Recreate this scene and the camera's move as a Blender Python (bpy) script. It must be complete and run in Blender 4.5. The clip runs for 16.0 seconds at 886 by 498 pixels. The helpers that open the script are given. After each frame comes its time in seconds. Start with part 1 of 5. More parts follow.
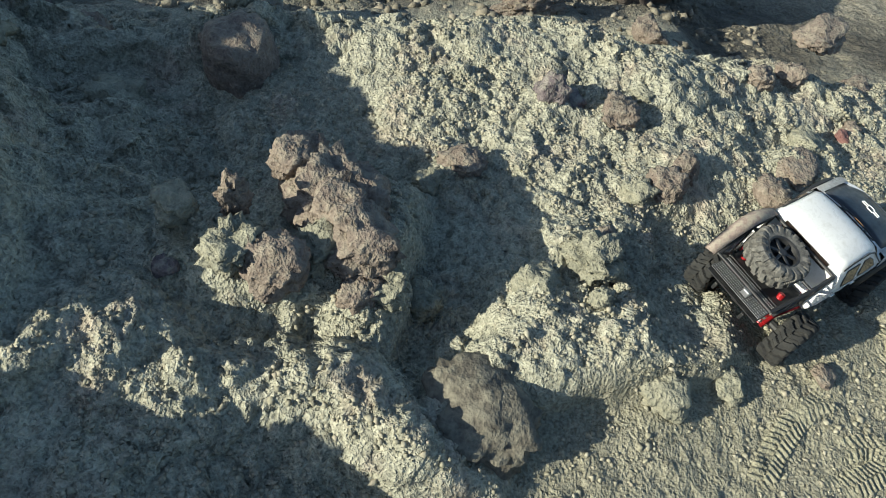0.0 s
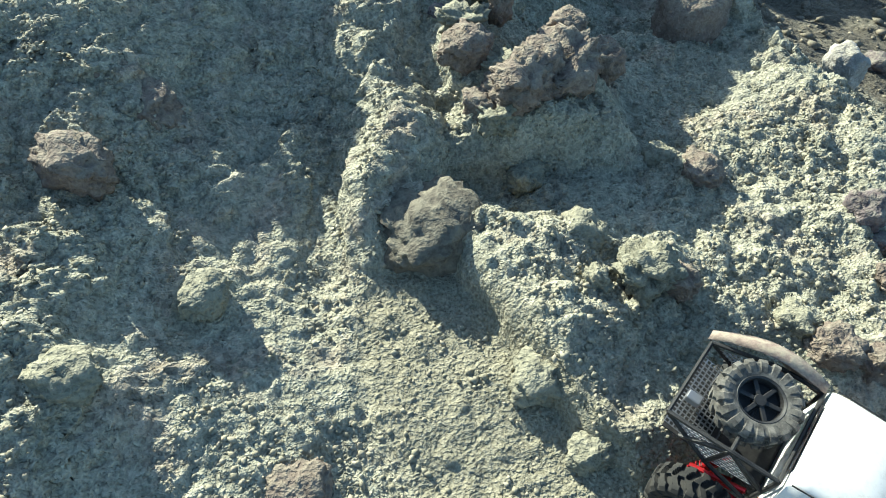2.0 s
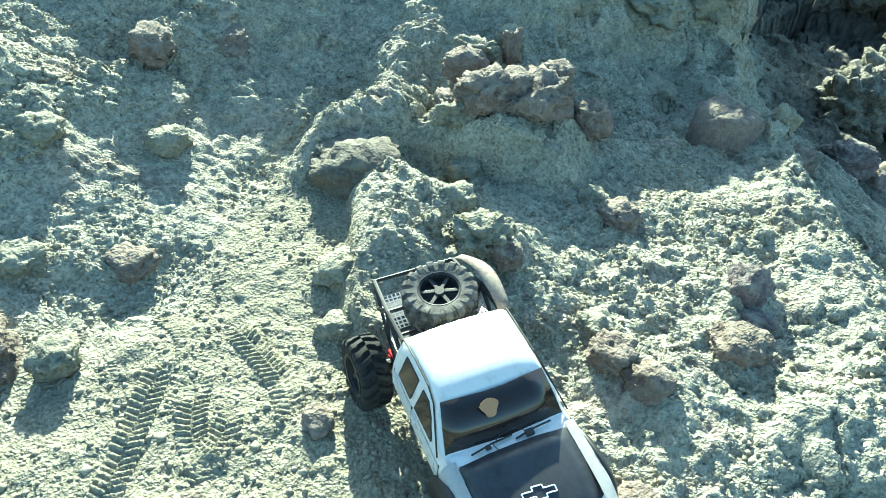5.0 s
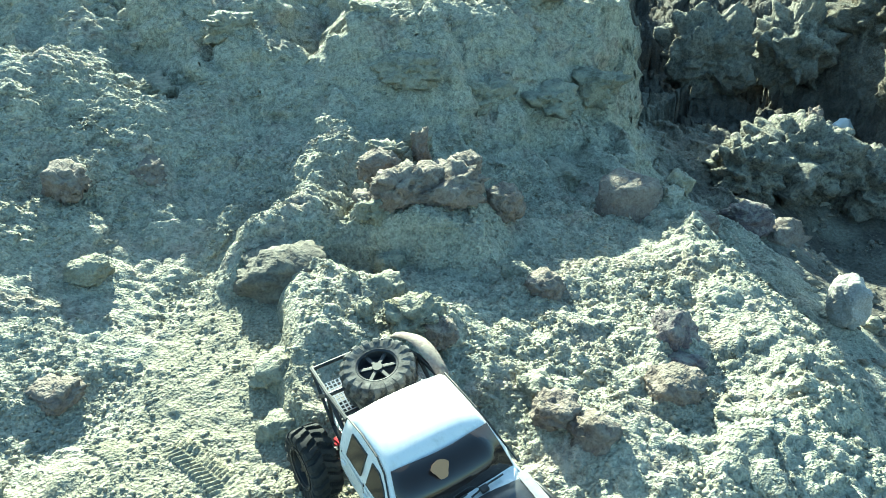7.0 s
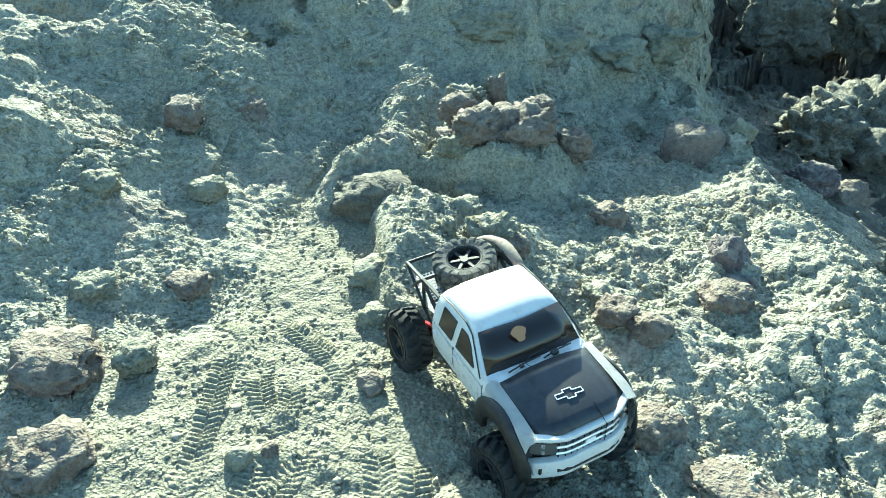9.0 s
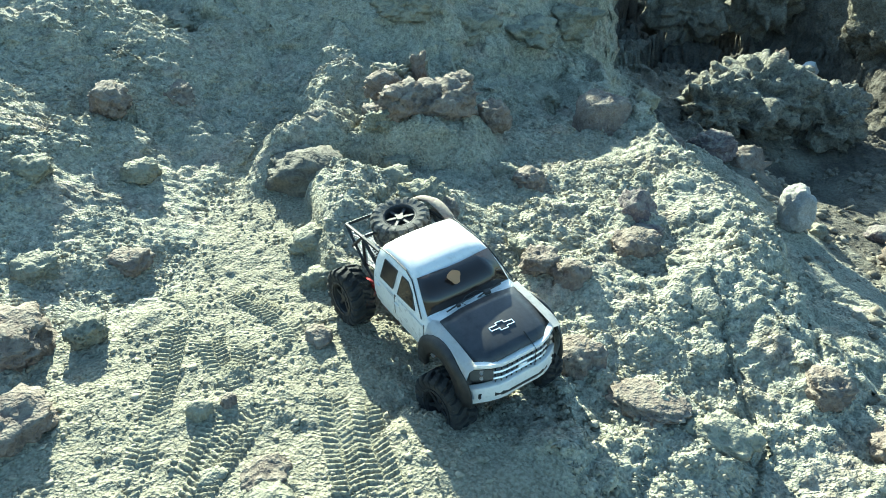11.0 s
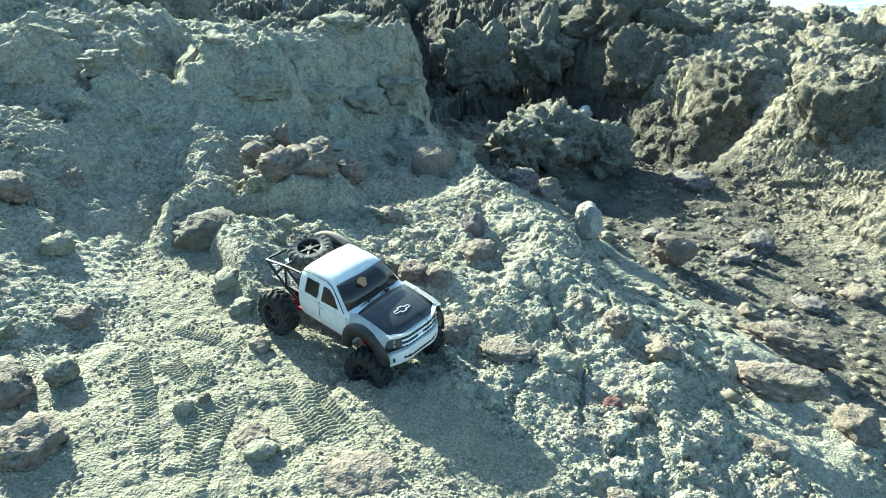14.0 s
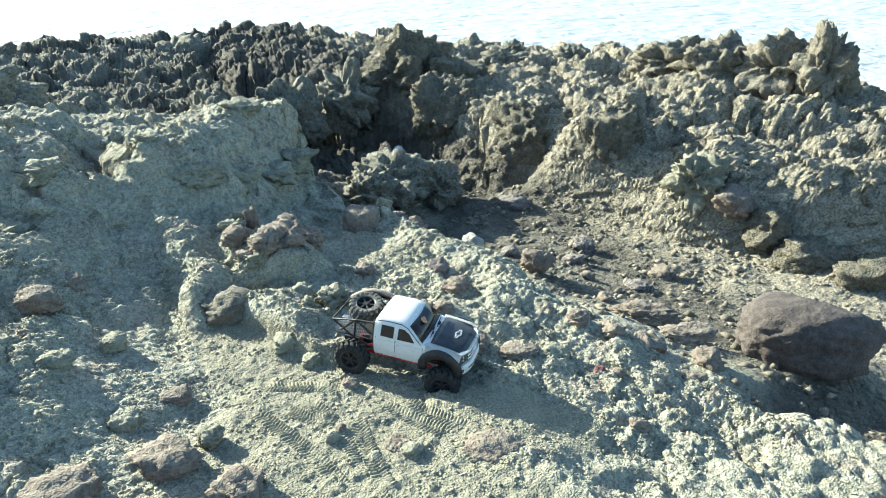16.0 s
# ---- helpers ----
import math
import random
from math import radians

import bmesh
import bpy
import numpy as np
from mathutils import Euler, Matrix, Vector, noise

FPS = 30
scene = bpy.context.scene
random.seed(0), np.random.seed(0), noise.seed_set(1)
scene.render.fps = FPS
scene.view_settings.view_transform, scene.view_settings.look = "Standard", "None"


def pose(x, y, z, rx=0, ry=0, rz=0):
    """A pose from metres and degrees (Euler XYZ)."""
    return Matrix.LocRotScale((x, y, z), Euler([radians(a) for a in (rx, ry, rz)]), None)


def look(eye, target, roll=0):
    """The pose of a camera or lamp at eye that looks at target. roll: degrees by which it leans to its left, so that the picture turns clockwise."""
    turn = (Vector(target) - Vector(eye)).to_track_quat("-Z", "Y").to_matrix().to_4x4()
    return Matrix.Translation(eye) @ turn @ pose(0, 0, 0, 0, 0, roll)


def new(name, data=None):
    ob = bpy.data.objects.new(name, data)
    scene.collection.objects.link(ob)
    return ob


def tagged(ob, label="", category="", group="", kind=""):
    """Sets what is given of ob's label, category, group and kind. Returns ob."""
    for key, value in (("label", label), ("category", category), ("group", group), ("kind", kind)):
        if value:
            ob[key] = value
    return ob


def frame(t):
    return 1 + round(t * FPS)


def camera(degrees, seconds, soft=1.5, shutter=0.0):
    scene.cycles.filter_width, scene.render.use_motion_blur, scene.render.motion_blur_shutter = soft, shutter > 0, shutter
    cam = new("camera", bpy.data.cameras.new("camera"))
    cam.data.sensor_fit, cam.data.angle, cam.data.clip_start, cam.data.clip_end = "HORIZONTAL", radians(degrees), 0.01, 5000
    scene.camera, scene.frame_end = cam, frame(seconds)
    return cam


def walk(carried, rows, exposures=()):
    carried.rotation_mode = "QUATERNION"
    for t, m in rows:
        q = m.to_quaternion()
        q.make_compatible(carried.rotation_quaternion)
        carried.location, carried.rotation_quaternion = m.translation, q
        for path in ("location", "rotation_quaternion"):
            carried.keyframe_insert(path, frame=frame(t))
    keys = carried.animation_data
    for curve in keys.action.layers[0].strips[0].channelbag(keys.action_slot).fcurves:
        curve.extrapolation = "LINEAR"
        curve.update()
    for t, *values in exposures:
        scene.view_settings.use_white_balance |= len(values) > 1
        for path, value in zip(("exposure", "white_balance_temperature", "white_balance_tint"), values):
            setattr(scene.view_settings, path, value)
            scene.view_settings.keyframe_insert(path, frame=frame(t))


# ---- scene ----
cam = camera(64.6, 16.0, soft=0.95)
METRES, EYE, TILT, LEAN, TURN = 4.2, 1.10, -54.0, -8.0, -78.0
ROWS = [
    (0.0, 0.0, 0.0, 0.0, -0.0, 0.0, 0.0),
    (0.5, 0.0521, -0.0037, -0.0097, 16.2, -1.61, -17.96),
    (1.0, 0.0971, 0.0331, -0.0212, 30.65, -6.1, -31.22),
    (1.5, 0.1644, 0.0488, -0.0128, 45.5, -14.03, -42.18),
    (2.0, 0.2294, 0.0695, 0.0002, 59.75, -19.7, -49.41),
    (2.5, 0.2727, 0.102, 0.0335, 77.24, -27.99, -54.45),
    (3.0, 0.3166, 0.1177, 0.0515, 89.64, -35.16, -54.85),
    (5.5, 0.3543, 0.2058, 0.0939, 107.2, -40.92, -58.78),
    (6.0, 0.374, 0.1971, 0.0763, 94.4, -25.59, -59.66),
    (6.5, 0.3625, 0.2044, 0.0889, 90.62, -21.11, -56.38),
    (7.0, 0.3582, 0.2099, 0.0921, 91.23, -21.62, -54.36),
    (7.5, 0.3699, 0.2086, 0.0904, 93.37, -24.07, -53.37),
    (8.0, 0.3848, 0.2139, 0.0791, 97.52, -28.2, -53.34),
    (8.5, 0.3997, 0.2116, 0.0801, 100.25, -30.82, -53.72),
    (11.0, 0.4354, 0.215, 0.0759, 88.4, -22.23, -53.82),
    (11.5, 0.4757, 0.2097, 0.0694, 81.11, -14.54, -50.73),
    (12.0, 0.5272, 0.185, 0.0649, 76.17, -9.12, -48.8),
    (12.5, 0.5394, 0.1744, 0.0604, 72.88, -6.54, -47.85),
    (13.0, 0.5392, 0.1818, 0.0676, 72.58, -6.17, -48.03),
    (13.5, 0.5404, 0.1809, 0.0655, 70.47, -4.1, -49.03),
    (14.0, 0.5434, 0.1704, 0.0505, 64.19, 1.49, -48.8),
    (14.5, 0.5419, 0.1337, 0.0236, 58.05, 8.23, -48.29),
    (15.0, 0.5453, 0.0837, -0.0035, 50.55, 14.26, -44.0),
    (15.5, 0.5689, 0.0377, -0.0395, 45.25, 17.6, -39.69),
    (16.0, 0.589, -0.0105, -0.0794, 41.48, 19.36, -36.09),
]
walk(cam, [(t, pose(0, 0, EYE, TILT, LEAN, TURN) @ pose(METRES * x, METRES * y, METRES * z, 90 + pitch, roll, yaw)) for t, x, y, z, yaw, pitch, roll in ROWS],
     exposures=[(0.0, 0.82, 5680, 1), (1.0, 0.92, 5650, -1), (1.5, 1.12, 5600, -3), (2.5, 1.77, 5480, -6), (5.5, 2.22, 5290, -19), (8.5, 2.18, 5290, -18), (11.0, 2.0, 5370, -13), (14.0, 2.0, 5370, -12), (15.0, 1.94, 5450, -8), (16.0, 1.88, 5520, -4)])

# ---- light ----
world = bpy.data.worlds.new("sky")
scene.world = world
world.use_nodes = True
wn = world.node_tree
sky = wn.nodes.new("ShaderNodeTexSky")
sky.sky_type, sky.sun_disc = "NISHITA", False
SUN_ELEVATION, SUN_FROM = 23.5, (-0.5, 0.866)
sky.sun_elevation = radians(SUN_ELEVATION)
sky.sun_rotation = math.atan2(SUN_FROM[0], SUN_FROM[1])
wn.links.new(sky.outputs[0], wn.nodes["Background"].inputs[0])
wn.nodes["Background"].inputs[1].default_value = 0.084
sun = new("sun", bpy.data.lights.new("sun", "SUN"))
sun.data.energy, sun.data.angle, sun.data.color = 5.0, radians(0.55), (1.0, 0.865, 0.66)
se = radians(SUN_ELEVATION)
sun.matrix_world = look((SUN_FROM[0] * math.cos(se) * 9, SUN_FROM[1] * math.cos(se) * 9, math.sin(se) * 9), (0, 0, 0))

# ---- materials ----
def shader(name, rough=0.8, metal=0.0, colour=(0.5, 0.5, 0.5)):
    m = bpy.data.materials.new(name)
    m.use_nodes = True
    t = m.node_tree
    b = t.nodes["Principled BSDF"]
    b.inputs["Roughness"].default_value = rough
    b.inputs["Metallic"].default_value = metal
    b.inputs["Base Color"].default_value = (*colour, 1)
    return m, t, b


def noise_node(t, scale, detail=6.0, rough=0.6, coord="Object", kind="ShaderNodeTexNoise"):
    c = t.nodes.new("ShaderNodeTexCoord")
    n = t.nodes.new(kind)
    n.inputs["Scale"].default_value = scale
    if kind == "ShaderNodeTexNoise":
        n.inputs["Detail"].default_value, n.inputs["Roughness"].default_value = detail, rough
    if coord == "World":
        c = t.nodes.new("ShaderNodeNewGeometry")
        coord = "Position"
    t.links.new(c.outputs[coord], n.inputs["Vector"])
    return n


def ramp(t, source, stops):
    r = t.nodes.new("ShaderNodeValToRGB")
    while len(r.color_ramp.elements) < len(stops):
        r.color_ramp.elements.new(0.5)
    for e, (p, c) in zip(r.color_ramp.elements, stops):
        e.position, e.color = p, (*c, 1)
    t.links.new(source, r.inputs[0])
    return r.outputs[0]


def mix(t, fac, a, b, mode="MIX"):
    m = t.nodes.new("ShaderNodeMix")
    m.data_type, m.blend_type = "RGBA", mode
    for s, v in ((m.inputs[0], fac), (m.inputs[6], a), (m.inputs[7], b)):
        if hasattr(v, "is_output"):
            t.links.new(v, s)
        elif isinstance(v, tuple):
            s.default_value = (*v, 1)
        else:
            s.default_value = v
    return m.outputs[2]


def relief(t, b, pairs):
    """Stacked bumps from (height socket, strength, distance)."""
    last = None
    for sock, strength, dist in pairs:
        n = t.nodes.new("ShaderNodeBump")
        n.inputs["Distance"].default_value = dist
        if hasattr(strength, "is_output"):
            t.links.new(strength, n.inputs["Strength"])
        else:
            n.inputs["Strength"].default_value = strength
        t.links.new(sock, n.inputs["Height"])
        if last:
            t.links.new(last, n.inputs["Normal"])
        last = n.outputs[0]
    t.links.new(last, b.inputs["Normal"])


def stone_material(name, dark, mid, light, speck, scale=9.0, bump=0.004, dust=0.45):
    m, t, b = shader(name, 0.92)
    big = noise_node(t, scale, 3, 0.55, "World").outputs[0]
    fine = noise_node(t, scale * 6, 3, 0.55, "World")
    grit = noise_node(t, scale * 19, 2, 0.5, "World").outputs[0]
    vor = noise_node(t, scale * 8, coord="World", kind="ShaderNodeTexVoronoi")
    c = ramp(t, big, [(0.3, dark), (0.5, mid), (0.72, light)])
    c = mix(t, ramp(t, fine.outputs[0], [(0.40, (0, 0, 0)), (0.62, (0.6, 0.6, 0.6))]), c, speck)
    c = mix(t, 0.45, c, ramp(t, grit, [(0.38, dark), (0.62, light)]))
    if dust > 0:
        geo = t.nodes.new("ShaderNodeNewGeometry")
        up = t.nodes.new("ShaderNodeSeparateXYZ")
        t.links.new(geo.outputs["Normal"], up.inputs[0])
        add = t.nodes.new("ShaderNodeMath")
        add.operation = "MULTIPLY"
        t.links.new(ramp(t, up.outputs[2], [(0.15, (0, 0, 0)), (0.85, (1, 1, 1))]), add.inputs[0])
        t.links.new(ramp(t, fine.outputs[0], [(0.40, (0, 0, 0)), (0.60, (dust, dust, dust))]), add.inputs[1])
        c = mix(t, add.outputs[0], c, (0.31, 0.295, 0.21))
    t.links.new(c, b.inputs["Base Color"])
    relief(t, b, [(fine.outputs[0], 0.9, bump * 2.2), (vor.outputs[0], 0.3, bump), (grit, 0.9, bump)])
    return m


GROUND, tg, bg = shader("crumbly_ground", 0.95)
sand_at = tg.nodes.new("ShaderNodeAttribute")
sand_at.attribute_name = "sand"
shade_at = tg.nodes.new("ShaderNodeAttribute")
shade_at.attribute_name = "rock_shade"
g_big = noise_node(tg, 3.2, 3, 0.55).outputs[0]
g_mid = noise_node(tg, 17.0, 3, 0.55).outputs[0]
g_fine = noise_node(tg, 62.0, 3, 0.6).outputs[0]
g_grit = noise_node(tg, 175.0, 2, 0.5).outputs[0]
g_vor = noise_node(tg, 60.0, kind="ShaderNodeTexVoronoi").outputs[0]
rock_c = ramp(tg, g_big, [(0.3, (0.19, 0.19, 0.14)), (0.5, (0.285, 0.28, 0.205)), (0.7, (0.35, 0.33, 0.24))])
rock_c = mix(tg, 0.55, rock_c, ramp(tg, g_mid, [(0.32, (0.16, 0.165, 0.12)), (0.52, (0.31, 0.30, 0.21)), (0.72, (0.46, 0.43, 0.32))]))
rock_c = mix(tg, 0.40, rock_c, ramp(tg, g_fine, [(0.42, (0.12, 0.115, 0.088)), (0.58, (0.52, 0.49, 0.375))]))
rock_c = mix(tg, 0.34, rock_c, ramp(tg, g_grit, [(0.38, (0.14, 0.13, 0.10)), (0.62, (0.50, 0.475, 0.375))]))
g_patch = noise_node(tg, 7.5, 4, 0.6).outputs[0]
rock_c = mix(tg, ramp(tg, g_patch, [(0.54, (0, 0, 0)), (0.68, (0.55, 0.55, 0.55))]), rock_c, ramp(tg, g_fine, [(0.4, (0.17, 0.125, 0.095)), (0.6, (0.42, 0.335, 0.26))]))
sand_c = mix(tg, 0.4, ramp(tg, g_mid, [(0.3, (0.175, 0.162, 0.11)), (0.7, (0.25, 0.23, 0.156))]), ramp(tg, g_grit, [(0.36, (0.10, 0.095, 0.07)), (0.64, (0.42, 0.39, 0.30))]))
# near-black brown: dark rubble, with the shade of chasm and trench painted in
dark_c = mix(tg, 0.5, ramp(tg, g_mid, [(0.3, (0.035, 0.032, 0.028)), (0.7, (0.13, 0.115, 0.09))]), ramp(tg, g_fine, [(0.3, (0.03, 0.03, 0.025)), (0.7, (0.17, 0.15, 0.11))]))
g_c = mix(tg, sand_at.outputs["Fac"], rock_c, sand_c)
buff_at = tg.nodes.new("ShaderNodeAttribute")
buff_at.attribute_name = "buff"
buff_c = mix(tg, 0.5, ramp(tg, g_mid, [(0.3, (0.17, 0.145, 0.108)), (0.5, (0.31, 0.27, 0.20)), (0.72, (0.46, 0.41, 0.315))]), ramp(tg, g_fine, [(0.4, (0.12, 0.105, 0.075)), (0.6, (0.45, 0.40, 0.29))]))
g_c = mix(tg, buff_at.outputs["Fac"], g_c, buff_c)
g_c = mix(tg, shade_at.outputs["Fac"], g_c, dark_c)
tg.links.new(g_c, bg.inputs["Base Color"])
firm = ramp(tg, sand_at.outputs["Fac"], [(0.2, (1, 1, 1)), (0.9, (0.85, 0.85, 0.85))])
g_peb = ramp(tg, noise_node(tg, 150.0, kind="ShaderNodeTexVoronoi").outputs[0], [(0.0, (1, 1, 1)), (0.75, (0, 0, 0))])
relief(tg, bg, [(g_patch, buff_at.outputs["Fac"], 0.10), (g_mid, buff_at.outputs["Fac"], 0.05), (g_mid, 0.7, 0.022), (g_fine, firm, 0.012), (g_vor, 0.3, 0.005), (g_peb, 0.4, 0.004), (g_grit, firm, 0.0065)])

BROWN = stone_material("brown_sandstone", (0.095, 0.073, 0.058), (0.155, 0.12, 0.096), (0.215, 0.172, 0.135), (0.30, 0.245, 0.195), 9.0, 0.005, 0.25)
OLIVE = stone_material("olive_mudstone", (0.115, 0.112, 0.08), (0.185, 0.178, 0.128), (0.27, 0.255, 0.185), (0.34, 0.315, 0.24), 9.0, 0.005, 0.40)
PURPLE = stone_material("purple_grey_stone", (0.055, 0.045, 0.05), (0.10, 0.08, 0.085), (0.17, 0.135, 0.13), (0.3, 0.26, 0.25))
PALE = stone_material("pale_grey_stone", (0.24, 0.22, 0.20), (0.33, 0.31, 0.28), (0.42, 0.40, 0.36), (0.46, 0.44, 0.40), dust=0.3)
UMBER = stone_material("umber_boulder", (0.042, 0.034, 0.031), (0.07, 0.056, 0.05), (0.105, 0.085, 0.073), (0.17, 0.142, 0.12), 6.0, 0.003, 0.0)
BUFF = stone_material("buff_crag_rock", (0.07, 0.06, 0.044), (0.145, 0.127, 0.09), (0.25, 0.222, 0.157), (0.34, 0.305, 0.225), 5.0, 0.035, 0.2)
CRAG = stone_material("dark_crag_rock", (0.05, 0.048, 0.04), (0.11, 0.105, 0.085), (0.2, 0.185, 0.14), (0.3, 0.28, 0.22), 5.0, 0.012)
LODE = stone_material("dark_mudstone", (0.062, 0.054, 0.042), (0.10, 0.088, 0.067), (0.15, 0.132, 0.10), (0.22, 0.195, 0.15), 8.0, 0.003, 0.2)
REDDISH = stone_material("red_crusted_stone", (0.07, 0.03, 0.03), (0.13, 0.055, 0.05), (0.19, 0.09, 0.078), (0.26, 0.16, 0.13), 14.0, 0.003, 0.0)
RIDGE = stone_material("brown_ridge_rock", (0.07, 0.06, 0.046), (0.135, 0.118, 0.088), (0.22, 0.195, 0.145), (0.30, 0.27, 0.205), 5.0, 0.012, 0.2)

# ---- terrain ----
def lattice(ix, iy, seed):
    h = (ix.astype(np.int64) * 374761393 + iy.astype(np.int64) * 668265263 + seed * 974711) & 0x7FFFFFFF
    h = ((h ^ (h >> 13)) * 1274126177) & 0x7FFFFFFF
    return ((h ^ (h >> 16)) & 0xFFFF) / 65535.0


def grain(x, y, seed):
    """Smooth value noise, 0 to 1."""
    ix, iy = np.floor(x), np.floor(y)
    fx, fy = x - ix, y - iy
    fx, fy = fx * fx * fx * (fx * (6 * fx - 15) + 10), fy * fy * fy * (fy * (6 * fy - 15) + 10)
    a, b = lattice(ix, iy, seed), lattice(ix + 1, iy, seed)
    c, d = lattice(ix, iy + 1, seed), lattice(ix + 1, iy + 1, seed)
    return (a * (1 - fx) + b * fx) * (1 - fy) + (c * (1 - fx) + d * fx) * fy


def layers(x, y, scale, seed, count=4, gain=0.5):
    total, amp, norm = 0.0, 1.0, 0.0
    for k in range(count):
        total = total + amp * (grain(x * scale + 17.3 * k, y * scale - 9.1 * k, seed + k) - 0.5)
        norm, amp, scale = norm + amp, amp * gain, scale * 2.03
    return total / norm * 2


def lumps(x, y, size, seed, full=0.75, steep=1.0):
    """Domes of uneven size, one to a cell, the highest wins; steep ones have cliffs for sides."""
    u, v = x / size, y / size
    ix, iy = np.floor(u), np.floor(v)
    top = np.zeros_like(x)
    for dx in (-1, 0, 1):
        for dy in (-1, 0, 1):
            cx, cy = ix + dx, iy + dy
            px, py = cx + lattice(cx, cy, seed), cy + lattice(cx, cy, seed + 1)
            r = 0.35 + 0.55 * lattice(cx, cy, seed + 2)
            hgt = r * (lattice(cx, cy, seed + 3) < full)
            q = 1 - (((u - px) ** 2 + (v - py) ** 2) / (r * r)) ** steep
            top = np.maximum(top, hgt * np.sqrt(np.maximum(q, 0)))
    return top * size


def blocks(x, y, size, seed):
    """Broken pieces, each with a height and a tilt of its own, parted by cracks."""
    u, v = x / size, y / size
    ix, iy = np.floor(u), np.floor(v)
    near, second = np.full_like(u, 9.0), np.full_like(u, 9.0)
    top = np.zeros_like(u)
    for dx in (-1, 0, 1):
        for dy in (-1, 0, 1):
            cx, cy = ix + dx, iy + dy
            du, dv = u - cx - lattice(cx, cy, seed), v - cy - lattice(cx, cy, seed + 1)
            dist = np.hypot(du, dv)
            h = 0.55 * lattice(cx, cy, seed + 2) + 0.85 * (lattice(cx, cy, seed + 3) - 0.5) * du + 0.85 * (lattice(cx, cy, seed + 4) - 0.5) * dv - 0.25 * dist * dist
            closer = dist < near
            second = np.where(closer, near, np.minimum(second, dist))
            top = np.where(closer, h, top)
            near = np.where(closer, dist, near)
    return size * (top - 0.16 * (1 - step(0.0, 0.16, second - near)))


def step(a, b, x):
    t = np.clip((x - a) / (b - a), 0, 1)
    return t * t * (3 - 2 * t)


def mound(x, y, cx, cy, rx, h, ry=None, turn=0.0, sharp=1.0):
    ca, sa = math.cos(radians(turn)), math.sin(radians(turn))
    u, v = ((x - cx) * ca + (y - cy) * sa) / rx, (-(x - cx) * sa + (y - cy) * ca) / (ry or rx)
    return h * np.exp(-(u * u + v * v) ** sharp)


def band(x, y, ax, ay, bx, by, w0, w1):
    """How far a place lies inside a strip from a to b, 1 on its middle line."""
    lx, ly = bx - ax, by - ay
    k = np.clip(((x - ax) * lx + (y - ay) * ly) / (lx * lx + ly * ly), 0, 1)
    dist = np.hypot(x - ax - k * lx, y - ay - k * ly)
    return 1 - step(0.7, 1.15, dist / (w0 + (w1 - w0) * k))


def sandy(x, y):
    wob = 0.05 * layers(x, y, 5, 71, 3)
    s = np.maximum(band(x + wob, y, 0.44, -0.26, 0.62, -0.75, 0.10, 0.26), band(x + wob, y, 0.62, -0.75, 0.85, -2.6, 0.30, 0.60))
    s = np.maximum(s, band(x + wob, y, 0.10, 1.36, 0.26, 0.98, 0.035, 0.045))
    return np.maximum(s, band(x + wob, y - wob, 1.02, -0.98, 1.25, -1.15, 0.13, 0.16))


